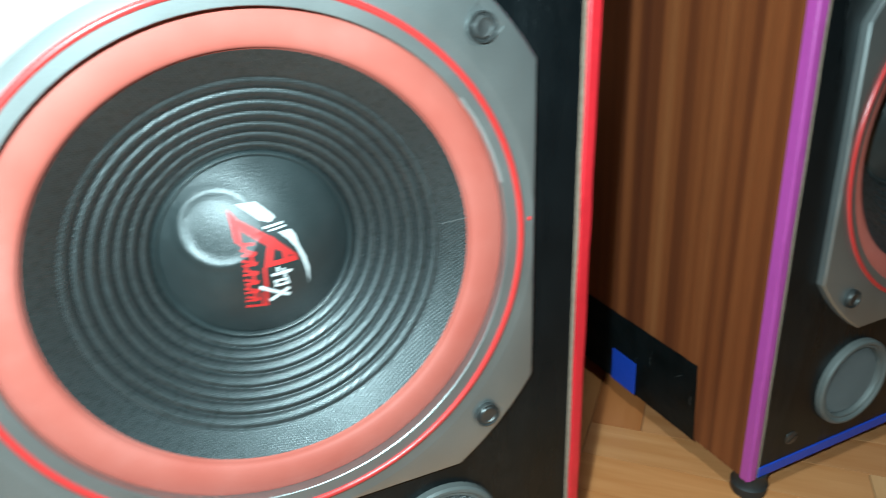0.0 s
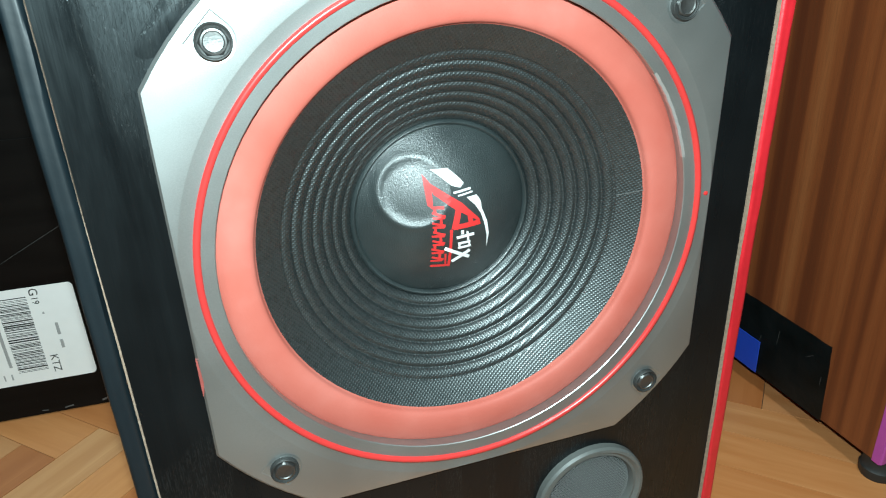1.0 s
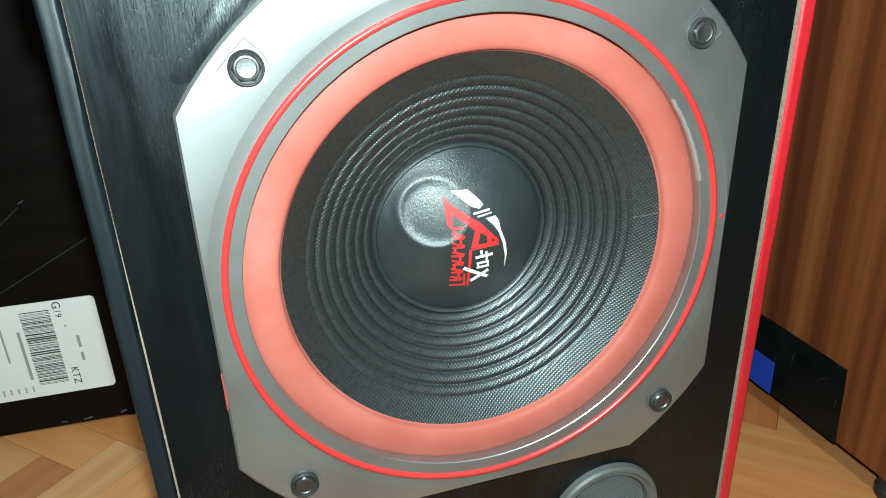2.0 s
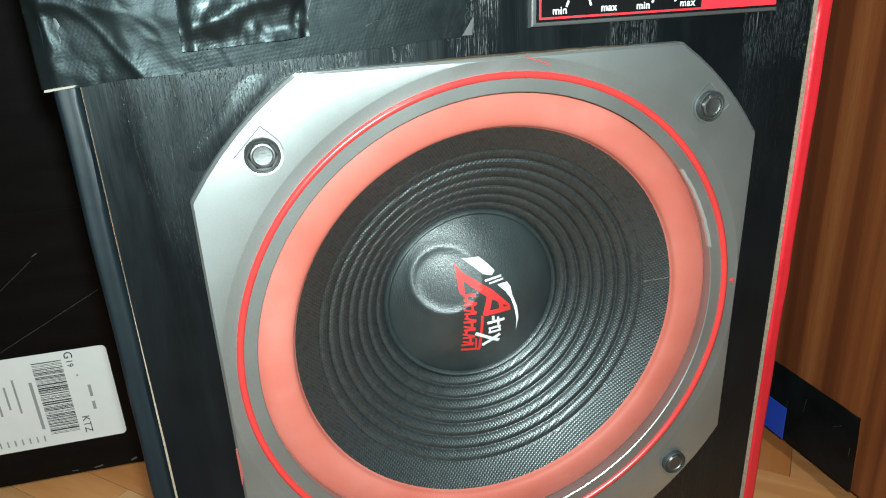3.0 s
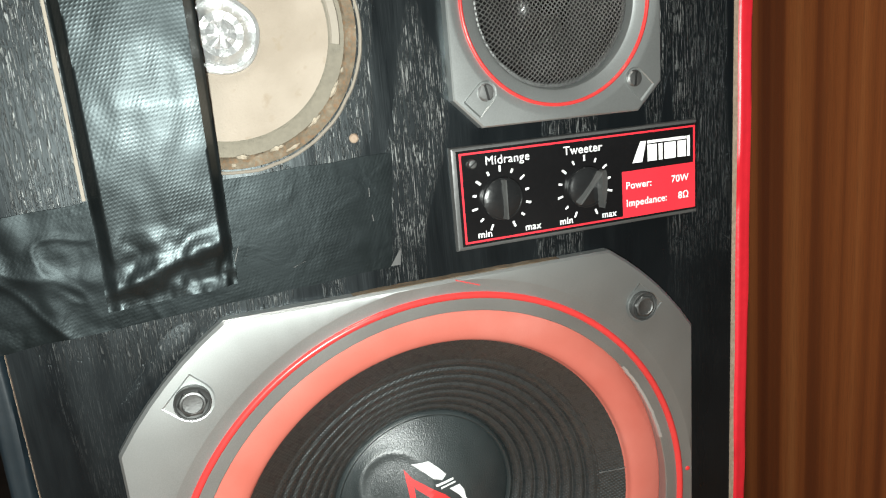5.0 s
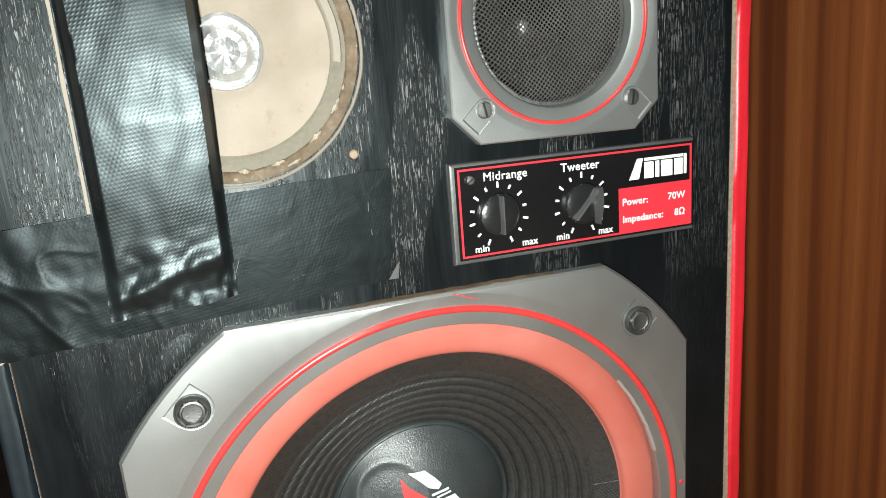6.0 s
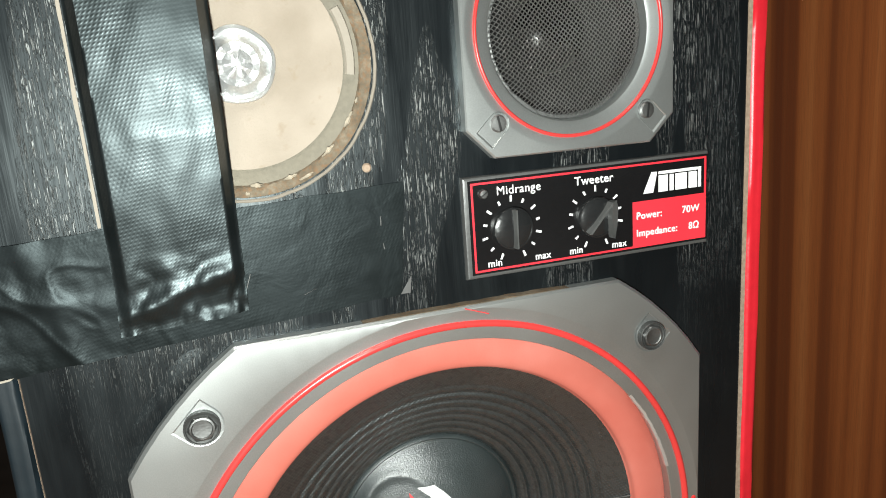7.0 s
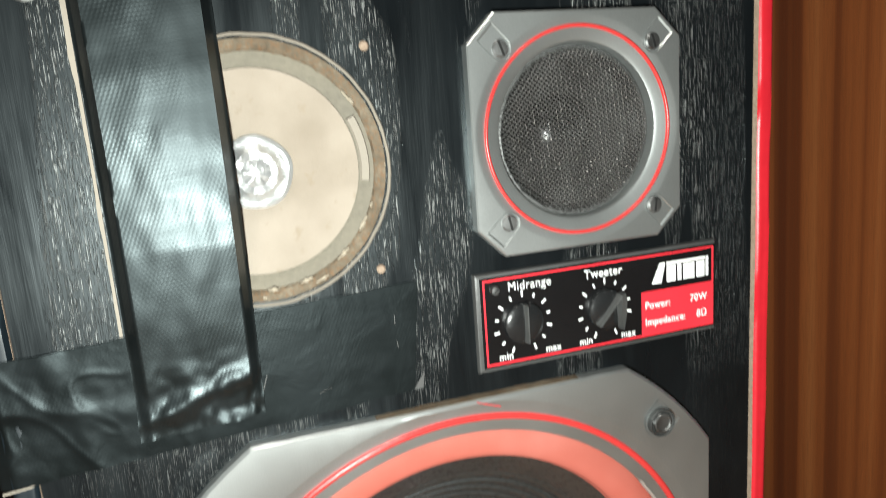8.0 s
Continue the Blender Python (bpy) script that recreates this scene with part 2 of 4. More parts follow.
# lighter than the knobs: the grips' highlight is put into this grey
GRIP = simple("highlight_grey_plastic", (0.055, 0.056, 0.055), 0.34, 0, 0.45, 160, 0.0001)
MATT_BLACK = simple("matt_black_card", (0.004, 0.004, 0.004), 0.6, 0, 0.2, 40, 0.0002)
GREY_EDGE = simple("grey_bevel_plastic", (0.06, 0.06, 0.059), 0.45, 0, 0.2, 60, 0.0001)
WHITE_INK = simple("white_ink", (0.80, 0.80, 0.79), 0.5, 0, 0.05, 60, 0)
RED_INK = simple("red_ink", (0.72, 0.028, 0.042), 0.45, 0, 0.08, 60, 0.00003)
RED_PRINT = simple("red_screen_print", (0.62, 0.030, 0.030), 0.5, 0, 0.15, 200, 0.0001)
WHITE_PRINT = simple("white_screen_print", (0.78, 0.78, 0.78), 0.5, 0, 0.12, 300, 0.0001)
LABEL = simple("white_label_paper", (0.84, 0.83, 0.82), 0.6, 0, 0.06, 14, 0.0001)
BLACK_INK = simple("black_ink", (0.03, 0.03, 0.03), 0.6, 0, 0.1, 60, 0)
GREY_INK = simple("grey_ink", (0.35, 0.35, 0.35), 0.6, 0, 0.1, 60, 0)
RUBBER = simple("black_rubber", (0.016, 0.016, 0.016), 0.6, 0, 0.25, 60, 0.0002)
FOIL = simple("crumpled_silver_foil", (0.60, 0.61, 0.61), 0.34, 0.75, 0.10, 120, 0.0003)
SMEAR = simple("thin_red_smear", (0.42, 0.105, 0.090), 0.5, 0.3, 0.4, 260, 0.0001)
FLAKE = simple("cream_glue_flakes", (0.42, 0.36, 0.28), 0.8, 0, 0.25, 200, 0.0002)
TAB = simple("pale_paper_tab", (0.23, 0.20, 0.165), 0.8, 0, 0.12, 100, 0.0002)
WALL = simple("muted_wall_paint", (0.13, 0.13, 0.13), 0.8, 0, 0.05, 6, 0.0005)
CEIL = simple("white_ceiling_paint", (0.62, 0.62, 0.61), 0.85, 0, 0.04, 6, 0.0004)
CAST = simple("dark_grey_moulding", (0.12, 0.12, 0.118), 0.5, 0.2, 0.2, 80, 0.0002)


# ---------------------------------------------------------------- mesh helpers
def thing(name, label, category, at=(0, 0, 0), group="", kind=""):
    ob = new(name)
    ob.empty_display_size = 0.05
    ob.matrix_world = pose(*at)
    return tagged(ob, label, category, group, kind)


def part(name, bm, material, parent=None, label="", at=None, smooth=None):
    """Links a bmesh as ONE mesh object under a thing or a part."""
    bmesh.ops.recalc_face_normals(bm, faces=bm.faces[:])
    me = bpy.data.meshes.new(name)
    bm.to_mesh(me)
    bm.free()
    me.materials.append(material)
    if smooth is not None:
        me.shade_smooth()
        me.set_sharp_from_angle(angle=radians(smooth))
    ob = new(name, me)
    if parent is not None:
        ob.parent = parent
    if at is not None:
        ob.matrix_basis = pose(*at)
    return tagged(ob, label)


def box(x0, x1, y0, y1, z0, z1, bevel=0.0, seg=2, bm=None):
    b = bmesh.new()
    bmesh.ops.create_cube(b, size=1)
    for v in b.verts:
        v.co = ((x0 + x1) / 2 + v.co.x * (x1 - x0), (y0 + y1) / 2 + v.co.y * (y1 - y0), (z0 + z1) / 2 + v.co.z * (z1 - z0))
    if bevel:
        bmesh.ops.bevel(b, geom=b.edges[:], offset=bevel, segments=seg, affect="EDGES", profile=0.5)
    if bm is None:
        return b
    me = bpy.data.meshes.new("tmp")
    b.to_mesh(me)
    b.free()
    bm.from_mesh(me)
    bpy.data.meshes.remove(me)
    return bm


def lathe(profile, n=96, cx=0.0, cz=0.0, wobble=None, bm=None):
    """A turned shape about the y axis through (cx, cz): profile rows of (radius, y)."""
    bm = bm or bmesh.new()
    rings = []
    for r, y in profile:
        if r < 1e-6:
            rings.append([bm.verts.new((cx, y, cz))])
            continue
        ring = []
        for i in range(n):
            a = 2 * math.pi * i / n
            dr, dy = wobble(a, r) if wobble else (0, 0)
            ring.append(bm.verts.new((cx + (r + dr) * math.cos(a), y + dy, cz + (r + dr) * math.sin(a))))
        rings.append(ring)
    for a, b in zip(rings, rings[1:]):
        for i in range(n):
            j = (i + 1) % n
            if len(a) == 1:
                bm.faces.new((a[0], b[j], b[i]))
            elif len(b) == 1:
                bm.faces.new((a[i], a[j], b[0]))
            else:
                bm.faces.new((a[i], a[j], b[j], b[i]))
    return bm


def prism(points, y0, y1, bevel=0.0, seg=2):
    """A plate with the outline points (x, z), from y0 (front) to y1 (back); its front edge may be bevelled."""
    bm = bmesh.new()
    front = [bm.verts.new((x, y0, z)) for x, z in points]
    back = [bm.verts.new((x, y1, z)) for x, z in points]
    f = bm.faces.new(front)
    bm.faces.new(back[::-1])
    n = len(points)
    for i in range(n):
        bm.faces.new((front[i], back[i], back[(i + 1) % n], front[(i + 1) % n]))
    if bevel:
        bmesh.ops.bevel(bm, geom=list(f.edges), offset=bevel, segments=seg, affect="EDGES", profile=0.5)
    return bm


def plate_with_holes(outline, holes, y0, y1):
    """A flat plate whose outline (x, z) has round holes (cx, cz, r)."""
    bm = bmesh.new()
    loops = [list(outline)]
    for cx, cz, r in holes:
        loops.append([(cx + r * math.cos(2 * math.pi * i / 64), cz + r * math.sin(2 * math.pi * i / 64)) for i in range(64)])
    edges = []
    for pts in loops:
        vs = [bm.verts.new((x, y0, z)) for x, z in pts]
        es = [bm.edges.new((vs[i], vs[(i + 1) % len(vs)])) for i in range(len(vs))]
        edges += es
    bmesh.ops.triangle_fill(bm, use_beauty=True, use_dissolve=False, edges=edges)
    ext = bmesh.ops.extrude_face_region(bm, geom=bm.faces[:])
    for g in ext["geom"]:
        if isinstance(g, bmesh.types.BMVert):
            g.co.y = y1
    return bm


def octagon(cx, cz, hx, hz, cut):
    return [(cx - hx + cut, cz - hz), (cx + hx - cut, cz - hz), (cx + hx, cz - hz + cut), (cx + hx, cz + hz - cut),
            (cx + hx - cut, cz + hz), (cx - hx + cut, cz + hz), (cx - hx, cz + hz - cut), (cx - hx, cz - hz + cut)]


def text_mesh(body, size, at, material, parent, name="lettering", align="CENTER", width=1.0, bold=0.0):
    cu = bpy.data.curves.new(name, "FONT")
    cu.body, cu.size, cu.align_x, cu.align_y, cu.extrude, cu.offset = body, size, align, "CENTER", 0.00008, bold
    cu.resolution_u, cu.space_character = 4, 1.07
    tmp = new("tmp", cu)
    bpy.context.view_layer.update()
    me = bpy.data.meshes.new_from_object(tmp.evaluated_get(bpy.context.evaluated_depsgraph_get()))
    bpy.data.objects.remove(tmp)
    me.materials.clear()
    me.materials.append(material)
    ob = new(name, me)
    ob.parent = parent
    ob.matrix_basis = at @ Matrix.Diagonal((width, 1, 1, 1))
    return ob


def upright(x, y, z, turn=0.0):
    """A pose in which a text's own plane faces the front (towards -y)."""
    return pose(x, y, z, 90, 0, 0) @ pose(0, 0, 0, 0, 0, turn)


# ---------------------------------------------------------------- the room
def room():
    slab = part("floor", box(-2.2, 2.6, -2.6, 1.3, -0.14, -0.004), simple("dark_floor_joint", (0.13, 0.065, 0.03), 0.8, 0, 0.2, 40, 0))
    tagged(slab, "honey-coloured wood-look parquet floor in a herringbone lay", "floor", kind="structure")
    for name, b in (("wall_north", (-2.3, 2.7, 1.3, 1.42, -0.14, 2.6)), ("wall_south", (-2.3, 2.7, -2.72, -2.6, -0.14, 2.6)),
                    ("wall_west", (-2.32, -2.2, -2.6, 1.3, -0.14, 2.6)), ("wall_east", (2.6, 2.72, -2.6, 1.3, -0.14, 2.6))):
        tagged(part(name, box(*b), WALL), "plain muted painted wall of the room", "wall", kind="structure")
    tagged(part("ceiling", box(-2.2, 2.6, -2.6, 1.3, 2.48, 2.6), CEIL), "plain white painted ceiling", "ceiling", kind="structure")
    return slab


FLOOR = room()


# ---------------------------------------------------------------- loudspeakers
def screw_head(name, x, y, z, r, parent, hexed=True, turn=0.0, label=""):
    """A countersunk head with a dark cup round it; hexagon socket or slot."""
    if hexed:
        bm = lathe([(r * 1.03, y + 0.002), (r * 1.03, y - 0.0020), (r * 0.98, y - 0.0026), (r * 0.92, y - 0.0024), (r * 0.90, y - 0.0018), (r * 0.86, y - 0.0016), (r * 0.60, y - 0.0015)], 32, x, z)
        cup = part(name, bm, DARK_STEEL, parent, label, smooth=30)
        head = bmesh.new()
        rings = []

        def hexr(i):
            a = (2 * math.pi * i / 24 + turn) % (math.pi / 3) - math.pi / 6
            return 0.86 * math.cos(math.pi / 6) / math.cos(a)
        for dy in (0.0012, -0.0016):
            rings.append([head.verts.new((x + r * hexr(i) * math.cos(2 * math.pi * i / 24), y + dy, z + r * hexr(i) * math.sin(2 * math.pi * i / 24))) for i in range(24)])
        for rad, dy in ((0.70, -0.0026), (0.60, -0.0028), (0.54, -0.0022), (0.30, -0.0020)):
            rings.append([head.verts.new((x + r * rad * math.cos(2 * math.pi * i / 24), y + dy, z + r * rad * math.sin(2 * math.pi * i / 24))) for i in range(24)])
        for a, b in zip(rings, rings[1:]):
            for i in range(24):
                head.faces.new((a[i], a[(i + 1) % 24], b[(i + 1) % 24], b[i]))
        head.faces.new(rings[-1])
        part("screw_head", head, STEEL, cup, smooth=30) if parent.parent is None else part("screw_head", head, STEEL, parent, smooth=30)
    else:
        bm = lathe([(r, y + 0.001), (r, y - 0.0006), (r * 0.8, y - 0.0014), (0, y - 0.0017)], 28, x, z)
        c, s = math.cos(turn), math.sin(turn)
        part(name, bm, STEEL, parent, label, smooth=35)
        slot = box(-r * 0.86, r * 0.86, -0.0019, -0.0008, -r * 0.13, r * 0.13)
        for v in slot.verts:
            v.co = Vector((x + v.co.x * c - v.co.z * s, y + v.co.y, z + v.co.x * s + v.co.z * c))
        part("screw_slot", slot, MATT_BLACK, parent)


def cap_y(x, z):
    """Front surface of the woofer's dust cap, pushed in at one spot."""
    r = math.hypot(x, z)
    y = 0.0500 - 0.0190 * (1 - min(1, r / 0.054) ** 2)
    d = math.hypot(x + 0.0205, z - 0.0190) / 0.0200
    if d < 1.6:
        k = max(0.0, 1 - d * d)
        y += 0.0017 * k ** 0.6
        side = 0.5 - 0.5 * (x + 0.0205) / max(1e-6, math.hypot(x + 0.0205, z - 0.0190))
        y -= 0.0013 * (0.12 + 0.88 * side) * math.exp(-((d - 1.0) / 0.15) ** 2)
    return y


def on_cap(points, bm):
    """A thin printed patch that follows the dust cap: a fan of triangles cut fine and laid on the surface."""
    vs = [bm.verts.new((x, 0, z)) for x, z in points]
    return bm.faces.new(vs)


def cap_print(name, polys, material, parent, lift=0.0003):
    bm = bmesh.new()
    for pts in polys:
        on_cap([(0.0001384 * u - 0.0000041 * v - 0.0613, 0.0775 - 0.000021 * u - 0.0001405 * v) for u, v in pts], bm)
    bmesh.ops.triangulate(bm, faces=bm.faces[:])
    for _ in range(3):
        long = [e for e in bm.edges if e.calc_length() > 0.003]
        if long:
            bmesh.ops.subdivide_edges(bm, edges=long, cuts=1)
            bmesh.ops.triangulate(bm, faces=bm.faces[:])
    for v in bm.verts:
        v.co.y = cap_y(v.co.x, v.co.z) - lift
    return part(name, bm, material, parent)


def woofer(parent, cx, cz, worn=True):
    """Twelve-inch driver on an octagonal silver frame."""
    hw, cut = 0.1515, 0.0525
    # flat frame, a square whose corners are cut to an arc, with a round hole and softened outer edge
    n = 96
    outl = octagon(0, 0, hw, hw, cut)

    def oct_r(a):
        ca, sa = abs(math.cos(a)), abs(math.sin(a))
        return min(hw / max(ca, 1e-9), hw / max(sa, 1e-9), math.hypot(hw, hw - cut))
    angs = sorted(set([round(2 * math.pi * i / n, 6) for i in range(n)] + [round(math.atan2(z, x) % (2 * math.pi), 6) for x, z in outl]))
    bm = bmesh.new()
    rings = []
    for scale_, y in ((1.0, 0.0), (1.0, -0.0056), (0.992, -0.0068)):
        rings.append([bm.verts.new((oct_r(a) * scale_ * math.cos(a), y, oct_r(a) * scale_ * math.sin(a))) for a in angs])
    for r, y in ((0.1512, -0.0070), (0.1508, -0.0069), (0.1450, -0.0060), (0.1350, -0.0045), (0.1344, -0.0044), (0.1340, -0.0039), (0.1350, 0.002), (0.1365, 0.012)):
        rings.append([bm.verts.new((min(r, oct_r(a) * 0.990) * math.cos(a), y, min(r, oct_r(a) * 0.990) * math.sin(a))) for a in angs])
    for a, b in zip(rings, rings[1:]):
        for i in range(len(angs)):
            j = (i + 1) % len(angs)
            bm.faces.new((a[i], a[j], b[j], b[i]))
    frame_ob = part("woofer", bm, SILVER, parent, "octagonal silver-grey woofer with red trim and black cone", at=(cx, 0, cz), smooth=28)
    # raised red line
    part("red_trim_ring", lathe([(0.1446, -0.0052), (0.1440, -0.0071), (0.1426, -0.0076), (0.1412, -0.0070), (0.1407, -0.0050)], 128), RED_LINE, frame_ob, "glossy red trim ring", smooth=60)
    # half-roll surround
    prof = [(0.1372, 0.0100), (0.1366, 0.0070)]
    for i in range(15):
        a = math.pi * i / 14
        prof.append((0.1258 + 0.0106 * math.cos(a), 0.0066 - 0.0046 * math.sin(a) ** 0.8))
    prof += [(0.1148, 0.0078), (0.1130, 0.010)]
    part("surround", lathe(prof, 128), FOAM, frame_ob, "faded coral-red rubber surround", smooth=60)
    # ribbed cone
    prof = []
    steps = 260
    for i in range(steps + 1):
        r = 0.1156 - (0.1156 - 0.0540) * i / steps
        d = (0.1156 - r) / (0.1156 - 0.0540)
        y = 0.0076 + 0.0440 * (0.86 * d + 0.14 * d * d)
        if 0.0565 < r < 0.1010:
            ph = ((r - 0.0565) / 0.00636) % 1.0
            fade = min(1.0, (0.1010 - r) / 0.010 + 0.55)
            y -= 0.00065 * fade * math.sin(math.pi * ph)
            y += 0.0012 * fade * (math.exp(-(ph / 0.09) ** 2) if ph < 0.4 else math.exp(-((1 - ph) / 0.30) ** 2))
        prof.append((r, y))
    part("cone", lathe(prof, 144), CONE, frame_ob, "black ribbed woven cone", smooth=60)
    # dust cap with its pushed-in spot
    bm = bmesh.new()
    rings = []
    m = 128
    rings.append([bm.verts.new((0.0560 * math.cos(2 * math.pi * i / m), 0.0515, 0.0560 * math.sin(2 * math.pi * i / m))) for i in range(m)])
    rings.append([bm.verts.new((0.0552 * math.cos(2 * math.pi * i / m), 0.0480, 0.0552 * math.sin(2 * math.pi * i / m))) for i in range(m)])
    for k in range(44):
        r = 0.054 * (1 - k / 44)
        rings.append([bm.verts.new((r * math.cos(2 * math.pi * i / m), cap_y(r * math.cos(2 * math.pi * i / m), r * math.sin(2 * math.pi * i / m)), r * math.sin(2 * math.pi * i / m))) for i in range(m)])
    for a, b in zip(rings, rings[1:]):
        for i in range(m):
            bm.faces.new((a[i], a[(i + 1) % m], b[(i + 1) % m], b[i]))
    tip = bm.verts.new((0, cap_y(0, 0), 0))
    for i in range(m):
        bm.faces.new((rings[-1][i], rings[-1][(i + 1) % m], tip))
    part("dust_cap", bm, CAP, frame_ob, "black domed dust cap with a round dent", smooth=60)
    part("cap_rim", lathe([(0.0572, 0.0500), (0.0564, 0.0479), (0.0553, 0.0472), (0.0543, 0.0478), (0.0537, 0.0492)], 128), CAP, frame_ob, "raised rim of the dust cap", smooth=60)
    # printed emblem, as plain shapes: a red wedge mark with a wavy band, white flash and blocks
    def bar(x0, y0, x1, y1, w0, w1=None):
        w1 = w0 if w1 is None else w1
        ln = math.hypot(x1 - x0, y1 - y0)
        nx, ny = -(y1 - y0) / ln / 2, (x1 - x0) / ln / 2
        return [(x0 + nx * w0, y0 + ny * w0), (x1 + nx * w1, y1 + ny * w1), (x1 - nx * w1, y1 - ny * w1), (x0 - nx * w0, y0 - ny * w0)]
    red = [[(343, 292), (376, 335), (380, 432), (356, 420)],
           [(343, 292), (376, 330), (500, 398), (588, 474), (590, 488), (470, 428), (384, 372)],
           bar(492, 408, 470, 520, 26, 30), bar(538, 448, 548, 500, 20, 24), bar(462, 512, 592, 490, 22, 24),
           bar(455, 520, 456, 712, 13), bar(372, 708, 460, 704, 13), bar(434, 640, 440, 700, 9)]
    for k in range(13):
        y0 = 428 + 21 * k
        red.append(bar(370 + 2 * (k % 3), y0, 424 + 4 * (k % 2), y0 + (12 if k % 2 else -5), 10, 13))
        if k % 2:
            red.append(bar(398 - 24 * (k % 4 == 1) + 10, y0 - 20, 398 - 24 * (k % 4 == 1) + 12, y0 + 6, 12))
    streak = [[(378, 272), (450, 260), (490, 290), (518, 318), (500, 338), (462, 330), (420, 300)],
              bar(468, 360, 548, 340, 9), bar(488, 372, 556, 354, 7),
              [(526, 378), (574, 368), (592, 392), (600, 430), (566, 412)], [(566, 412), (600, 430), (628, 490), (612, 494), (592, 446)],
              [(612, 494), (628, 490), (642, 552), (630, 556)], [(630, 556), (642, 552), (637, 624)]]
    blocks = [bar(506, 524, 508, 544, 12), bar(480, 560, 564, 544, 14), bar(530, 530, 536, 574, 11),
              bar(488, 590, 548, 580, 12), bar(490, 612, 552, 602, 12), bar(494, 584, 498, 616, 10), bar(540, 576, 546, 608, 10),
              bar(428, 612, 552, 664, 17), bar(468, 684, 550, 626, 17)]
    cap_print("red_emblem", red, RED_PRINT, frame_ob)
    cap_print("white_emblem", streak + blocks, WHITE_PRINT, frame_ob, 0.0004)
    # screws in notched seats
    s = 0.1175
    for k, (sx, sz) in enumerate(((-1, 1), (1, 1), (-1, -1), (1, -1))):
        seat = bmesh.new()
        c, sn = sx / math.sqrt(2), sz / math.sqrt(2)
        pts = [(0.0088, -0.0098), (0.0088, 0.0098)] + [(0.0098 * math.cos(a), 0.0098 * math.sin(a)) for a in [math.pi / 2 + math.pi * i / 10 for i in range(11)]]
        outer, inner = [], []
        for u, w in pts:
            outer.append(seat.verts.new((sx * s + u * c - w * sn, -0.0072, sz * s + u * sn + w * c)))
            inner.append(seat.verts.new((sx * s + 0.93 * u * c - 0.93 * w * sn, -0.0070, sz * s + 0.93 * u * sn + 0.93 * w * c)))
        for i in range(len(pts)):
            j = (i + 1) % len(pts)
            seat.faces.new((outer[i], outer[j], inner[j], inner[i]))
        low = [seat.verts.new((v.co.x, -0.00705, v.co.z)) for v in inner]
        seat.faces.new(low)
        part("screw_seat", seat, SILVER, frame_ob)
        screw_head("screw", sx * s, -0.0080, sz * s, 0.0078, frame_ob, True, 0.3 * k)
    if worn:
        woofer_wear(frame_ob, hw)
    return frame_ob


def woofer_wear(frame_ob, hw):
    """Scuffs, glue and paint marks of the older woofer, and the glint on its lip."""
    # a pale rubbed streak across the cone's outer ring
    bm = bmesh.new()
    rows = []
    for i in range(9):
        r = 0.1012 + 0.0135 * i / 8
        a0 = radians(3.6 + 0.22 * i)
        w = radians(0.16 + 0.08 * math.sin(i * 2.1))
        d = (0.1156 - r) / 0.0616
        y = 0.0076 + 0.0440 * (0.86 * d + 0.14 * d * d) - 0.0004
        rows.append([bm.verts.new((r * math.cos(a0 + k * w), y, r * math.sin(a0 + k * w))) for k in (-1, 1)])
    for a, b in zip(rows, rows[1:]):
        bm.faces.new((a[0], a[1], b[1], b[0]))
    part("rubbed_streak", bm, SCUFF_GLINT, frame_ob, "pale rubbed streak")
    # brown glue squeezed out along the frame's upper edge
    bm = bmesh.new()
    rows = []
    for i in range(41):
        x = -0.040 + 0.110 * i / 40
        h = (0.0006 + 0.0005 * noise.noise((x * 120, 2.0, 0.0))) * min(1.0, i / 6, (40 - i) / 6)
        rows.append([bm.verts.new((x, -0.0046, hw - 0.0004)), bm.verts.new((x, -0.0050, hw + h * 0.6)), bm.verts.new((x, -0.0010, hw + h)), bm.verts.new((x, 0.0005, hw + h))])
    for a, b in zip(rows, rows[1:]):
        for q in range(3):
            bm.faces.new((a[q], b[q], b[q + 1], a[q + 1]))
    part("glue_line", bm, GASKET, frame_ob, "brown glue along the upper edge", smooth=60)
    # a chip of red paint on the frame's edge, and one streak
    part("paint_speck", lathe([(0.0016, -0.0060), (0.0013, -0.0068), (0, -0.0071)], 12, 0.1478, 0.0085), RED_PRINT, frame_ob)
    part("paint_smear", prism([(-0.15165, -0.036), (-0.1509, -0.037), (-0.1504, -0.043), (-0.1500, -0.050), (-0.1507, -0.056), (-0.15165, -0.059)], -0.0071, -0.0012), SMEAR, frame_ob, "red paint smear on the edge")
    part("paint_scratch", prism([(0.0110, 0.1506), (0.0112, 0.1509), (0.0236, 0.1462), (0.0234, 0.1459)], -0.0074, -0.0060), RED_PRINT, frame_ob)
    # bright strip laid on the worn lip to stand in for its glint
    bm = bmesh.new()
    cols = []
    for i in range(19):
        a = radians(14 + 24 * i / 18)
        k = 0.0006 * noise.noise((a * 30, 0, 0))
        cols.append([bm.verts.new((r * math.cos(a), y, r * math.sin(a))) for r, y in ((0.1338 + k, -0.0020), (0.1338 + k, -0.0042), (0.1352 + k, -0.0050))])
    for a, b in zip(cols, cols[1:]):
        for q in range(2):
            bm.faces.new((a[q], b[q], b[q + 1], a[q + 1]))
    part("worn_lip_glint", bm, FOIL, frame_ob, "worn metal lip with its glint laid on as a bright strip", smooth=60)


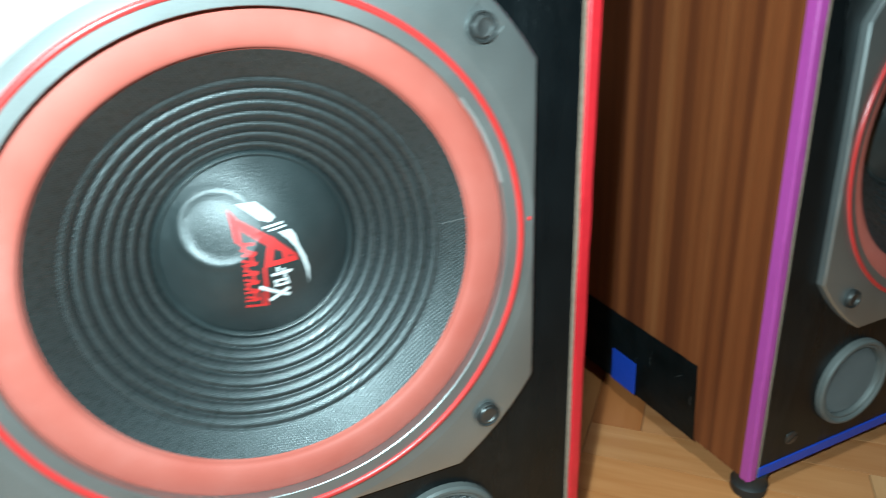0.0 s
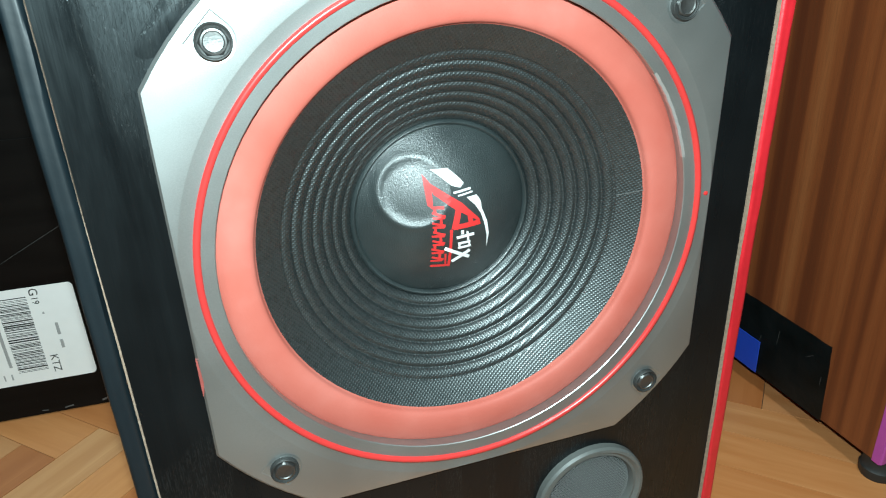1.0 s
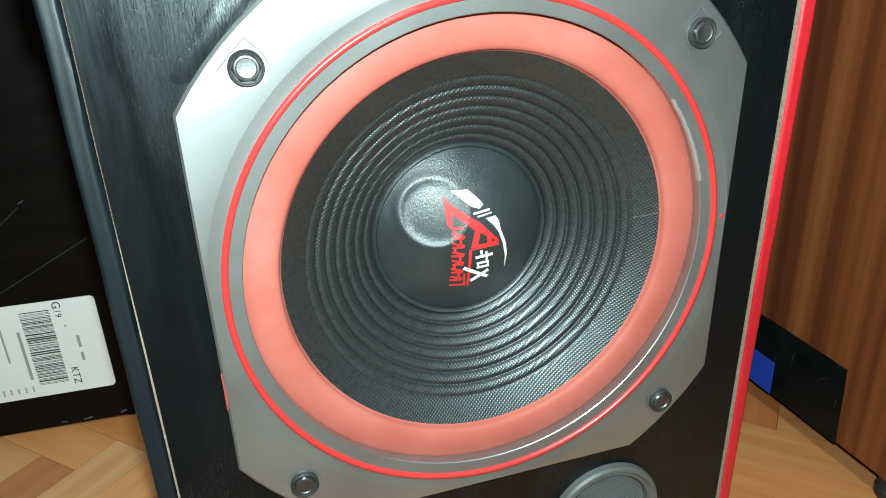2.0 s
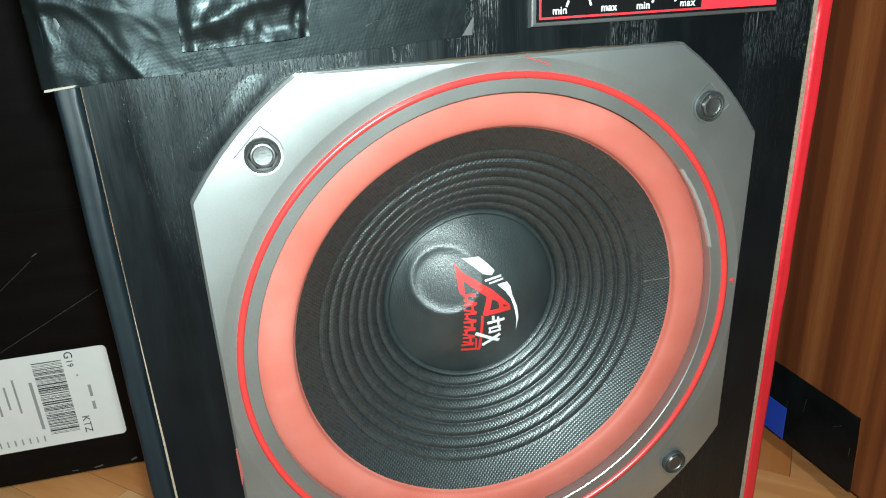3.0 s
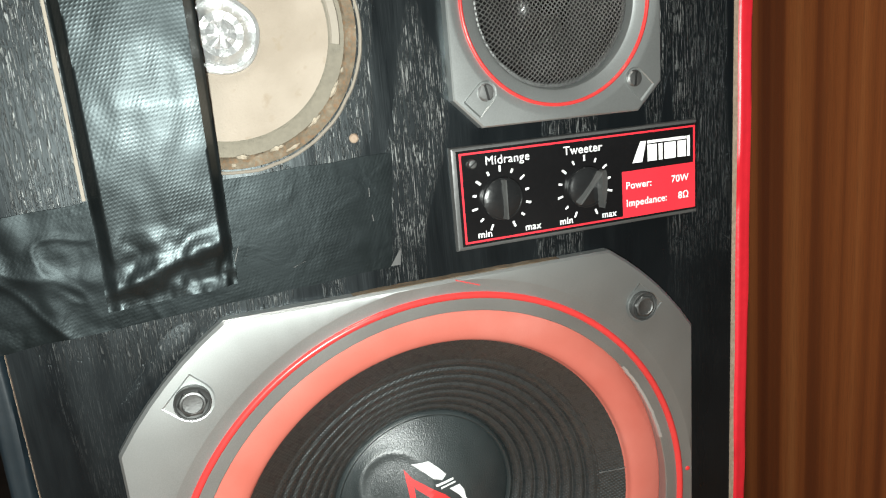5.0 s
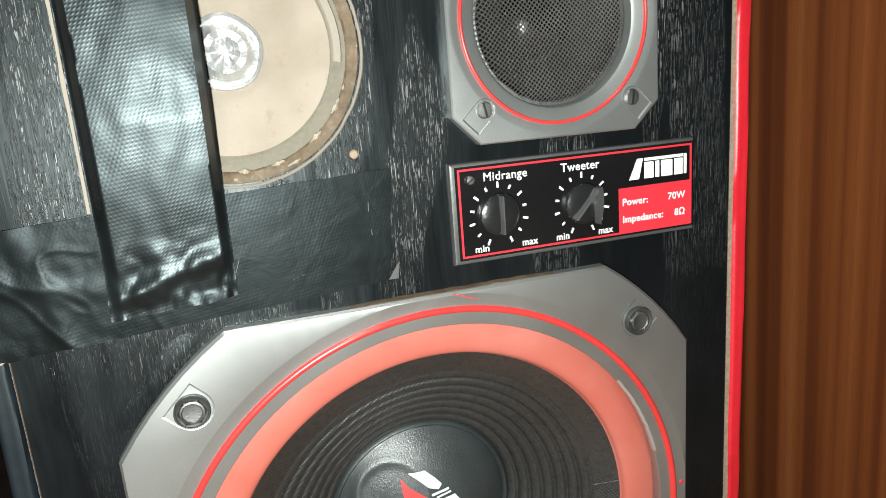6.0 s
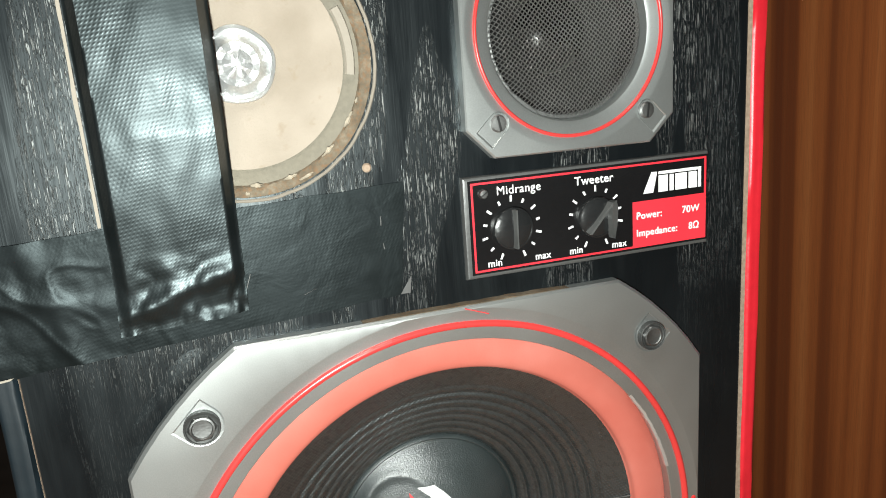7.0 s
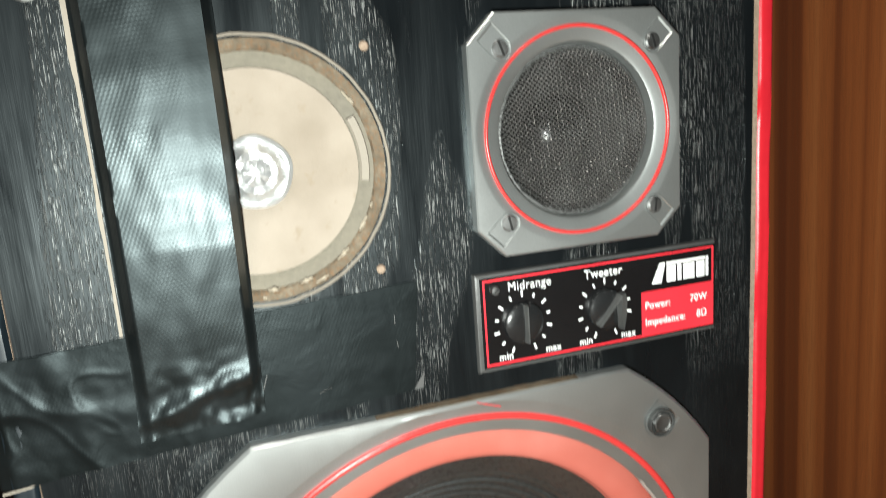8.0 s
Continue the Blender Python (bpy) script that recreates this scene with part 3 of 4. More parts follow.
def mesh_disc(r, pitch, wire, dome, y, cx, cz, turn=45.0):
    """Woven wire disc, bowed outwards by dome; strands go over and under one another."""
    bm = bmesh.new()
    k = int(r / pitch)
    for fam in range(2):
        ang = radians(turn + 90 * fam)
        c, s = math.cos(ang), math.sin(ang)
        for i in range(-k, k + 1):
            off = i * pitch
            half = math.sqrt(max(0.0, r * r - off * off))
            if half < pitch:
                continue
            m = max(4, int(2 * half / (pitch / 2)))
            prev = None
            for j in range(m + 1):
                t = -half + 2 * half * j / m
                x, z = t * c - off * s, t * s + off * c
                q = math.hypot(x, z) / r
                yy = y - dome * min(1.0, (1 - q) / 0.12) ** 0.6 if q < 1 else y
                yy += wire * 0.45 * math.cos(math.pi * t / pitch + math.pi * (i + fam))
                ring = [bm.verts.new((cx + x - s * a, yy + b, cz + z + c * a)) for a, b in ((-wire / 2, 0), (0, -wire / 2), (wire / 2, 0), (0, wire / 2))]
                if prev:
                    for q2 in range(4):
                        bm.faces.new((prev[q2], prev[(q2 + 1) % 4], ring[(q2 + 1) % 4], ring[q2]))
                prev = ring
    return bm


def tweeter(parent, cx, cz):
    hw, cut = 0.0574, 0.0140
    n = 72
    outl = octagon(0, 0, hw, hw, cut)

    def oct_r(a):
        ca, sa = abs(math.cos(a)), abs(math.sin(a))
        return min(hw / max(ca, 1e-9), hw / max(sa, 1e-9), (2 * hw - cut) / (ca + sa))
    angs = sorted(set([round(2 * math.pi * i / n, 6) for i in range(n)] + [round(math.atan2(z, x) % (2 * math.pi), 6) for x, z in outl]))
    bm = bmesh.new()
    rings = []
    for sc, y in ((1.0, 0.0), (1.0, -0.0060), (0.988, -0.0067)):
        rings.append([bm.verts.new((oct_r(a) * sc * math.cos(a), y, oct_r(a) * sc * math.sin(a))) for a in angs])
    for r, y in ((0.0560, -0.0067), (0.0548, -0.0066), (0.0530, -0.0062), (0.0450, -0.0050), (0.0432, -0.0042), (0.0422, -0.0010), (0.0422, 0.014)):
        rings.append([bm.verts.new((min(r, oct_r(a) * 0.975) * math.cos(a), y, min(r, oct_r(a) * 0.975) * math.sin(a))) for a in angs])
    for a, b in zip(rings, rings[1:]):
        for i in range(len(angs)):
            j = (i + 1) % len(angs)
            bm.faces.new((a[i], a[j], b[j], b[i]))
    fr = part("tweeter", bm, SILVER, parent, "square silver-grey tweeter with clipped corners and mesh", at=(cx, 0, cz), smooth=28)
    part("red_trim_ring", lathe([(0.0512, -0.0052), (0.0509, -0.0068), (0.0502, -0.0071), (0.0495, -0.0067), (0.0492, -0.0050)], 96), RED_LINE, fr, "glossy red trim ring", smooth=60)
    part("mesh_grille", mesh_disc(0.0420, 0.00175, 0.00056, 0.0052, 0.0010, 0, 0, 52), WIRE, fr, "grey woven wire mesh")
    part("mesh_hem", lathe([(0.0422, 0.0012), (0.0416, -0.0004), (0.0404, -0.0006), (0.0398, 0.0006)], 72), CAST, fr, smooth=60)
    part("well", lathe([(0.0422, 0.004), (0.0400, 0.016), (0.020, 0.020), (0.019, 0.020)], 48), MATT_BLACK, fr, smooth=60)
    part("dome", lathe([(0.0195, 0.020), (0.0180, 0.014), (0.0130, 0.0095), (0.0065, 0.0074), (0, 0.0068)], 48), BLACK, fr, "black soft dome", smooth=60)
    for sx, sz, turn in ((-1, 1, -1.2), (1, 1, -1.25), (-1, -1, -1.35), (1, -1, 1.45)):
        seat = bmesh.new()
        pts = [(0.011, -0.0056), (0.011, 0.0056)] + [(0.0056 * math.cos(a), 0.0056 * math.sin(a)) for a in [math.pi / 2 + math.pi * i / 8 for i in range(9)]]
        c, sn = sx / math.sqrt(2), sz / math.sqrt(2)
        top = [seat.verts.new((sx * 0.041 + u * c - w * sn, -0.0072, sz * 0.041 + u * sn + w * c)) for u, w in pts]
        low = [seat.verts.new((sx * 0.041 + 0.86 * u * c - 0.86 * w * sn, -0.0064, sz * 0.041 + 0.86 * u * sn + 0.86 * w * c)) for u, w in pts]
        for i in range(len(pts)):
            seat.faces.new((top[i], top[(i + 1) % len(pts)], low[(i + 1) % len(pts)], low[i]))
        seat.faces.new(low)
        part("screw_seat", seat, SILVER, fr)
        screw_head("screw", sx * 0.041, -0.0066, sz * 0.041, 0.0042, fr, False, turn)
    return fr


def midrange(parent, cx, cz):
    """Bare driver whose cover is gone: chipped rim, cork ring, cream paper cone, foil cap."""
    def ragged(a, r):
        k = noise.noise((math.cos(a) * 9, math.sin(a) * 9, r * 60))
        return 0.0004 * k, 0.0006 * noise.noise((math.cos(a) * 14, math.sin(a) * 14, 3.0))
    def crumbled(a, r):
        k = noise.noise((math.cos(a) * 22, math.sin(a) * 22, r * 300))
        return 0.0005 * k, 0.0008 * noise.noise((math.cos(a) * 30, math.sin(a) * 30, r * 500))
    rim = part("midrange", lathe([(0.0597, 0.001), (0.0596, -0.0010), (0.0590, -0.0015), (0.0583, -0.0008), (0.0580, 0.002), (0.0578, 0.008)], 160, wobble=ragged), TAB, parent,
               "bare midrange driver with cream paper cone", at=(cx, 0, cz), smooth=50)
    part("gasket", lathe([(0.0586, 0.0004), (0.0572, 0.0009), (0.0556, 0.0014), (0.0532, 0.0018), (0.0522, 0.0040)], 200, wobble=crumbled), GASKET, rim, "crumbling brown gasket ring", smooth=60)
    part("inner_ring", lathe([(0.0524, 0.0034), (0.0505, 0.0040), (0.0462, 0.0052), (0.0450, 0.0060)], 96), simple("dusty_beige_ring", (0.150, 0.132, 0.102), 0.85, 0, 0.3, 60, 0.0006), rim, smooth=60)
    prof = [(0.0455, 0.0044)]
    for i in range(12):
        d = (i + 1) / 12
        prof.append((0.0455 - 0.0300 * d, 0.0044 + 0.0105 * d))
    part("cone", lathe(prof, 96), PAPER, rim, "stained cream paper cone", smooth=60)

    def crumple(a, r):
        if r > 0.0142:
            return 0.0003 * math.sin(5 * a), 0
        k = abs(((a / (2 * math.pi) * 7) % 1.0) - 0.5) * 2
        return 0, 0.0009 * (k - 0.5) * min(1, r / 0.008) + 0.0004 * noise.noise((math.cos(a) * 3, math.sin(a) * 3, r * 500))
    part("foil_cap", lathe([(0.0170, 0.0140), (0.0166, 0.0122), (0.0150, 0.0116), (0.0140, 0.0128), (0.0120, 0.0112), (0.0095, 0.0086), (0.0065, 0.0092), (0.0035, 0.0078), (0, 0.0074)], 84, wobble=crumple), FOIL, rim, "crumpled silver foil dust cap", smooth=25)
    bm = bmesh.new()
    cols = []
    for i in range(9):
        a = radians(-9 + 35 * i / 8)
        cols.append([bm.verts.new((r * math.cos(a), y, r * math.sin(a))) for r, y in ((0.0462, 0.0036), (0.0468, 0.0024), (0.0500, 0.0022), (0.0506, 0.0034))])
    for a, b in zip(cols, cols[1:]):
        for q in range(3):
            bm.faces.new((a[q], b[q], b[q + 1], a[q + 1]))
    part("paper_tab", bm, TAB, rim, "pale paper tab", smooth=40)
    # pale flakes of old glue along the crumbling ring
    rng = random.Random(11)
    for k in range(16):
        a0 = radians(rng.uniform(-95, 5) if k < 12 else rng.uniform(20, 80))
        span, r0 = radians(rng.uniform(1.5, 9)), rng.choice((0.0524, 0.0528, 0.0558, 0.0578))
        bm = bmesh.new()
        rows = []
        for i in range(7):
            a = a0 + span * i / 6
            w = 0.0007 * math.sin(math.pi * (i + 0.4) / 6.8) * rng.uniform(0.5, 1.3) + 0.00015
            rows.append([bm.verts.new((r * math.cos(a), y, r * math.sin(a))) for r, y in ((r0 - w, 0.0016), (r0, 0.0002), (r0 + w, 0.0012))])
        for p, q in zip(rows, rows[1:]):
            for i in range(2):
                bm.faces.new((p[i], q[i], q[i + 1], p[i + 1]))
        part("glue_flake", bm, FLAKE, rim)
    return rim


def port(parent, cx, cz):
    ring = part("port", lathe([(0.0420, 0.001), (0.0418, -0.0045), (0.0405, -0.0062), (0.0385, -0.0064), (0.0370, -0.0048), (0.0362, -0.0040), (0.0345, -0.0042), (0.0335, -0.0020), (0.0332, 0.010)], 96),
                simple("dull_grey_plastic", (0.115, 0.120, 0.115), 0.5, 0.1, 0.2, 70, 0.0002), parent, "round grey port with a wire mesh", at=(cx, 0, cz), smooth=35)
    part("mesh_grille", mesh_disc(0.0334, 0.0017, 0.0007, 0.003, 0.0020, 0, 0, 40), CAST, ring, "grey woven wire mesh")
    part("well", lathe([(0.0333, 0.008), (0.0320, 0.05), (0, 0.05)], 40), simple("grey_speaker_cloth", (0.13, 0.14, 0.14), 0.85, 0, 0.3, 80, 0.0004), ring)
    return ring


def control_panel(parent):
    """Level controls: two knobs with scales, lettering and a red rating field."""
    x0, x1, z0, z1 = 0.0190, 0.1555, ZC + 0.1668, ZC + 0.2115
    w, h = x1 - x0, z1 - z0

    def uv(u, v):
        return x0 + u * w, z1 - v * h
    rim = part("control_panel", prism([(x0 - 0.0040, z0 - 0.0035), (x1 + 0.0022, z0 - 0.0035), (x1 + 0.0022, z1 + 0.0030), (x0 - 0.0040, z1 + 0.0030)], -0.0034, 0.0, 0.0018), GREY_EDGE, parent,
               "black control plate with red border and two knobs", smooth=25)
    part("plate", prism([(x0 - 0.0014, z0 - 0.0012), (x1 + 0.0012, z0 - 0.0012), (x1 + 0.0012, z1 + 0.0012), (x0 - 0.0014, z1 + 0.0012)], -0.0037, -0.0030), BLACK, rim)
    bt = 0.0010
    bm = bmesh.new()
    for b in ((x0, x1, z1 - bt, z1), (x0, x1, z0, z0 + bt), (x0, x0 + bt, z0 + bt, z1 - bt), (x1 - bt, x1, z0 + bt, z1 - bt)):
        box(b[0], b[1], -0.0040, -0.0036, b[2], b[3], bm=bm)
    part("red_border", bm, RED_INK, rim)
    ux, uz = uv(0.662, 0.445)
    part("red_field", box(ux, x1 - bt, -0.0040, -0.0036, z0 + bt, uz), RED_INK, rim, "red rating field")
    for body, u, v, size, al, bold in (("Midrange", 0.185, 0.115, 0.0062, "CENTER", 0.0), ("Tweeter", 0.494, 0.118, 0.0062, "CENTER", 0.00006), ("min", 0.078, 0.918, 0.0051, "CENTER", 0.00005),
                                       ("max", 0.272, 0.915, 0.0051, "CENTER", 0.00005), ("min", 0.412, 0.918, 0.0051, "CENTER", 0.00005), ("max", 0.599, 0.918, 0.0051, "CENTER", 0.00005),
                                       ("Power:", 0.676, 0.620, 0.0054, "LEFT", 0.00005), ("70W", 0.968, 0.620, 0.0054, "RIGHT", 0.00005), ("Impedance:", 0.676, 0.830, 0.0054, "LEFT", 0.00005), ("8\u03a9", 0.968, 0.830, 0.0054, "RIGHT", 0.00005)):
        x, z = uv(u, v)
        text_mesh(body, size, upright(x, -0.0041, z), WHITE_INK, rim, "lettering", al, 0.98, bold)
    # maker's mark, as plain white shapes
    lx0, lz1 = uv(0.708, 0.115)
    lx1, lz0 = uv(0.975, 0.360)
    lw, lh = lx1 - lx0, lz1 - lz0
    for pts in ([(0, 0), (0.17, 0), (0.24, 1), (0.14, 1)], [(0.26, 0), (0.42, 0), (0.42, 0.80), (0.26, 0.80)], [(0.26, 0.86), (0.94, 0.86), (0.94, 1), (0.26, 1)],
                [(0.45, 0), (0.52, 0), (0.52, 0.80), (0.45, 0.80)], [(0.55, 0), (0.75, 0), (0.75, 0.80), (0.55, 0.80)], [(0.78, 0), (0.93, 0), (0.93, 0.80), (0.78, 0.80)], [(0.95, 0), (1.0, 0), (1.0, 1), (0.95, 1)]):
        bm = bmesh.new()
        bm.faces.new([bm.verts.new((lx0 + a * lw, -0.0041, lz0 + b * lh)) for a, b in pts])
        part("mark_bar", bm, WHITE_INK, rim)
    # scales and knobs
    for k, (u, v) in enumerate(((0.152, 0.545), (0.498, 0.555))):
        kx, kz = uv(u, v)
        for i in range(13):
            a = radians(-156 + 26 * i)
            ln = 0.0030 if i % 2 == 0 else 0.0021
            dx, dz = math.sin(a), math.cos(a)
            r0 = 0.0135
            bm = bmesh.new()
            wd = 0.00055
            pts = [(r0, -wd), (r0 + ln, -wd), (r0 + ln, wd), (r0, wd)]
            bm.faces.new([bm.verts.new((kx + p * dx + q * dz, -0.0041, kz + p * dz - q * dx)) for p, q in pts])
            part("scale_mark", bm, WHITE_INK, rim)
        knob = part("knob", lathe([(0.0106, -0.0038), (0.0108, -0.0058), (0.0104, -0.0068), (0.0098, -0.0070), (0.0096, -0.0066), (0.0080, -0.0073), (0.0045, -0.0077), (0, -0.0078)], 48, kx, kz), KNOB, rim,
                    "black knob with a bar grip" if k == 0 else "broken black knob with a loose splinter", smooth=35)
        ridge = box(-0.0015, 0.0015, -0.0104, -0.0045, -0.0098, 0.0098, 0.0005) if k == 0 else box(-0.0019, 0.0019, -0.0104, -0.0045, -0.0098, 0.0098, 0.0005)
        for vtx in ridge.verts:
            if vtx.co.y < -0.0095:
                vtx.co.x = vtx.co.x * 0.30 + 0.0003
            else:
                vtx.co.x *= 0.95
        ang = 0.0 if k == 0 else radians(42)
        for vtx in ridge.verts:
            x, z = vtx.co.x, vtx.co.z
            vtx.co.x, vtx.co.z = kx + x * math.cos(ang) + z * math.sin(ang), kz - x * math.sin(ang) + z * math.cos(ang)
        part("grip", ridge, GRIP, rim, smooth=30)
        if k == 1:
            fin = bmesh.new()
            pts = [(0.0062, 0.0078), (0.0088, 0.0084), (0.0098, 0.0040), (0.0092, -0.0035), (0.0072, -0.0112), (0.0062, -0.0075), (0.0054, -0.0010)]
            f0 = [fin.verts.new((kx + a, -0.0120 + 0.35 * (a - 0.004), kz + b)) for a, b in pts]
            f1 = [fin.verts.new((kx + a - 0.0006, -0.0060, kz + b)) for a, b in pts]
            fin.faces.new(f0)
            fin.faces.new(f1[::-1])
            for i in range(len(pts)):
                fin.faces.new((f0[i], f0[(i + 1) % len(pts)], f1[(i + 1) % len(pts)], f1[i]))
            part("splinter", fin, GRIP, rim, "broken piece of knob")
    sx, sz = uv(0.046, 0.125)
    screw_head("screw", sx, -0.0042, sz, 0.0024, rim, False, 0.6)
    return rim


def tape_sheet(name, f, nu, nv, parent, label, material, thick=0.0005):
    """A strip of tape: f(u, v) gives its front surface; the back lies a little behind it."""
    bm = bmesh.new()
    grid = [[bm.verts.new(f(i / nu, j / nv)) for j in range(nv + 1)] for i in range(nu + 1)]
    back = [[bm.verts.new(Vector(f(i / nu, j / nv)) + Vector((0, thick, 0))) for j in range(nv + 1)] for i in range(nu + 1)]
    for i in range(nu):
        for j in range(nv):
            bm.faces.new((grid[i][j], grid[i + 1][j], grid[i + 1][j + 1], grid[i][j + 1]))
            bm.faces.new((back[i][j], back[i][j + 1], back[i + 1][j + 1], back[i + 1][j]))
    for i in range(nu):
        for j in (0, nv):
            bm.faces.new((grid[i][j], grid[i + 1][j], back[i + 1][j], back[i][j]))
    for j in range(nv):
        for i in (0, nu):
            bm.faces.new((grid[i][j], grid[i][j + 1], back[i][j + 1], back[i][j]))
    return part(name, bm, material, parent, label, smooth=60)


ZC = 0.305          # height of the woofer's centre above the floor
BOTTOM, TOP, DEPTH, HALF = 0.025, 0.735, 0.33, 0.1965


def cabinet(parent, mirror, left_band, right_band, bottom_band, front_holes):
    """Box of veneered boards with a black baffle let in between them; bands of coloured tape on the front edges."""
    t = 0.0105
    inner = HALF - t
    g = 0.0016
    part("side_panel", box(-HALF, -inner, 0.003, DEPTH, BOTTOM, TOP, 0.0008), ZEBRA, parent, "striped walnut veneer side")
    part("side_panel", box(inner, HALF, 0.003, DEPTH, BOTTOM, TOP, 0.0008), ZEBRA, parent, "striped walnut veneer side")
    part("top_panel", box(-inner, inner, 0.003, DEPTH, TOP - t, TOP, 0.0008), ZEBRA, parent, "striped walnut veneer top")
    part("bottom_panel", box(-inner, inner, 0.003, DEPTH, BOTTOM, BOTTOM + t, 0.0008), ZEBRA, parent)
    part("back_panel", box(-inner, inner, DEPTH - 0.012, DEPTH - 0.002, BOTTOM + t, TOP - t), MATT_BLACK, parent)
    z0, z1 = BOTTOM + t, TOP - t
    part("baffle", plate_with_holes([(-inner + 0.0004, z0), (inner - g, z0), (inner - g, z1), (-inner + 0.0004, z1)], front_holes, 0.0, 0.014), ASH, parent, "black-stained ash front board")

    def band(x0, x1, za, zb, material, label):
        """Edge tape over a board's front, softly rounded and a little uneven."""
        bm = bmesh.new()
        rows = []
        nz = 60
        for j in range(nz + 1):
            z = za + (zb - za) * j / nz
            w = 0.0005 * noise.noise((x0 * 40, 0.0, z * 22))
            row = []
            for i in range(9):
                u = i / 8
                e = abs(2 * u - 1)
                y = -0.0012 + 0.0040 * max(0, e - 0.66) ** 2 / 0.1156 + 0.0003 * noise.noise((u * 3, 1.0, z * 30))
                row.append(bm.verts.new((x0 + (x1 - x0) * u + w, y, z)))
            rows.append(row)
        for a, b in zip(rows, rows[1:]):
            for i in range(8):
                bm.faces.new((a[i], a[i + 1], b[i + 1], b[i]))
        return part("edge_band", bm, material, parent, label, smooth=60)
    band(-HALF - 0.0006, -inner - 0.0006, BOTTOM, TOP, *left_band)
    band(inner + 0.0010, HALF + 0.0006, BOTTOM, TOP, *right_band)
    bm = box(-inner, inner, -0.0012, 0.003, BOTTOM, BOTTOM + t, 0.001)
    part("edge_band", bm, bottom_band[0], parent, bottom_band[1])
    part("edge_band", box(-inner, inner, -0.0012, 0.003, TOP - t, TOP, 0.001), BLUE_BLACK, parent)
    # raw chipboard showing in the joint beside the front board
    for x in (-inner, inner - g - 0.0002):
        bm = bmesh.new()
        rows = []
        for j in range(81):
            z = BOTTOM + (TOP - BOTTOM) * j / 80
            if mirror > 0 and x < 0:
                wd = 0.0010 * max(0.10, min(1.0, (ZC + 0.07 - z) / 0.10))
            else:
                wd = (0.0027 if mirror > 0 else 0.0012) + 0.0006 * noise.noise((x * 9, 0.0, z * 30))
            rows.append([bm.verts.new((x, 0.002, z)), bm.verts.new((x, -0.0006, z)), bm.verts.new((x + wd, -0.0006, z)), bm.verts.new((x + wd, 0.002, z))])
        for a, b in zip(rows, rows[1:]):
            for i in range(3):
                bm.faces.new((a[i], a[i + 1], b[i + 1], b[i]))
        part("chipboard_edge", bm, CHIP, parent, "raw chipboard edge")
    for fx in (-HALF + 0.017, HALF - 0.017):
        for fy in (0.012, DEPTH - 0.03):
            foot = part("foot", lathe([(0, 0), (0.0140, 0), (0.0155, -0.003), (0.0160, -0.010), (0.0140, -0.0125), (0.0140, -0.0215), (0.0150, -0.0250), (0, -0.0250)], 36), RUBBER, parent, "black rubber foot", smooth=40)
            foot.matrix_basis = pose(fx, fy, 0.0, -90, 0, 0)


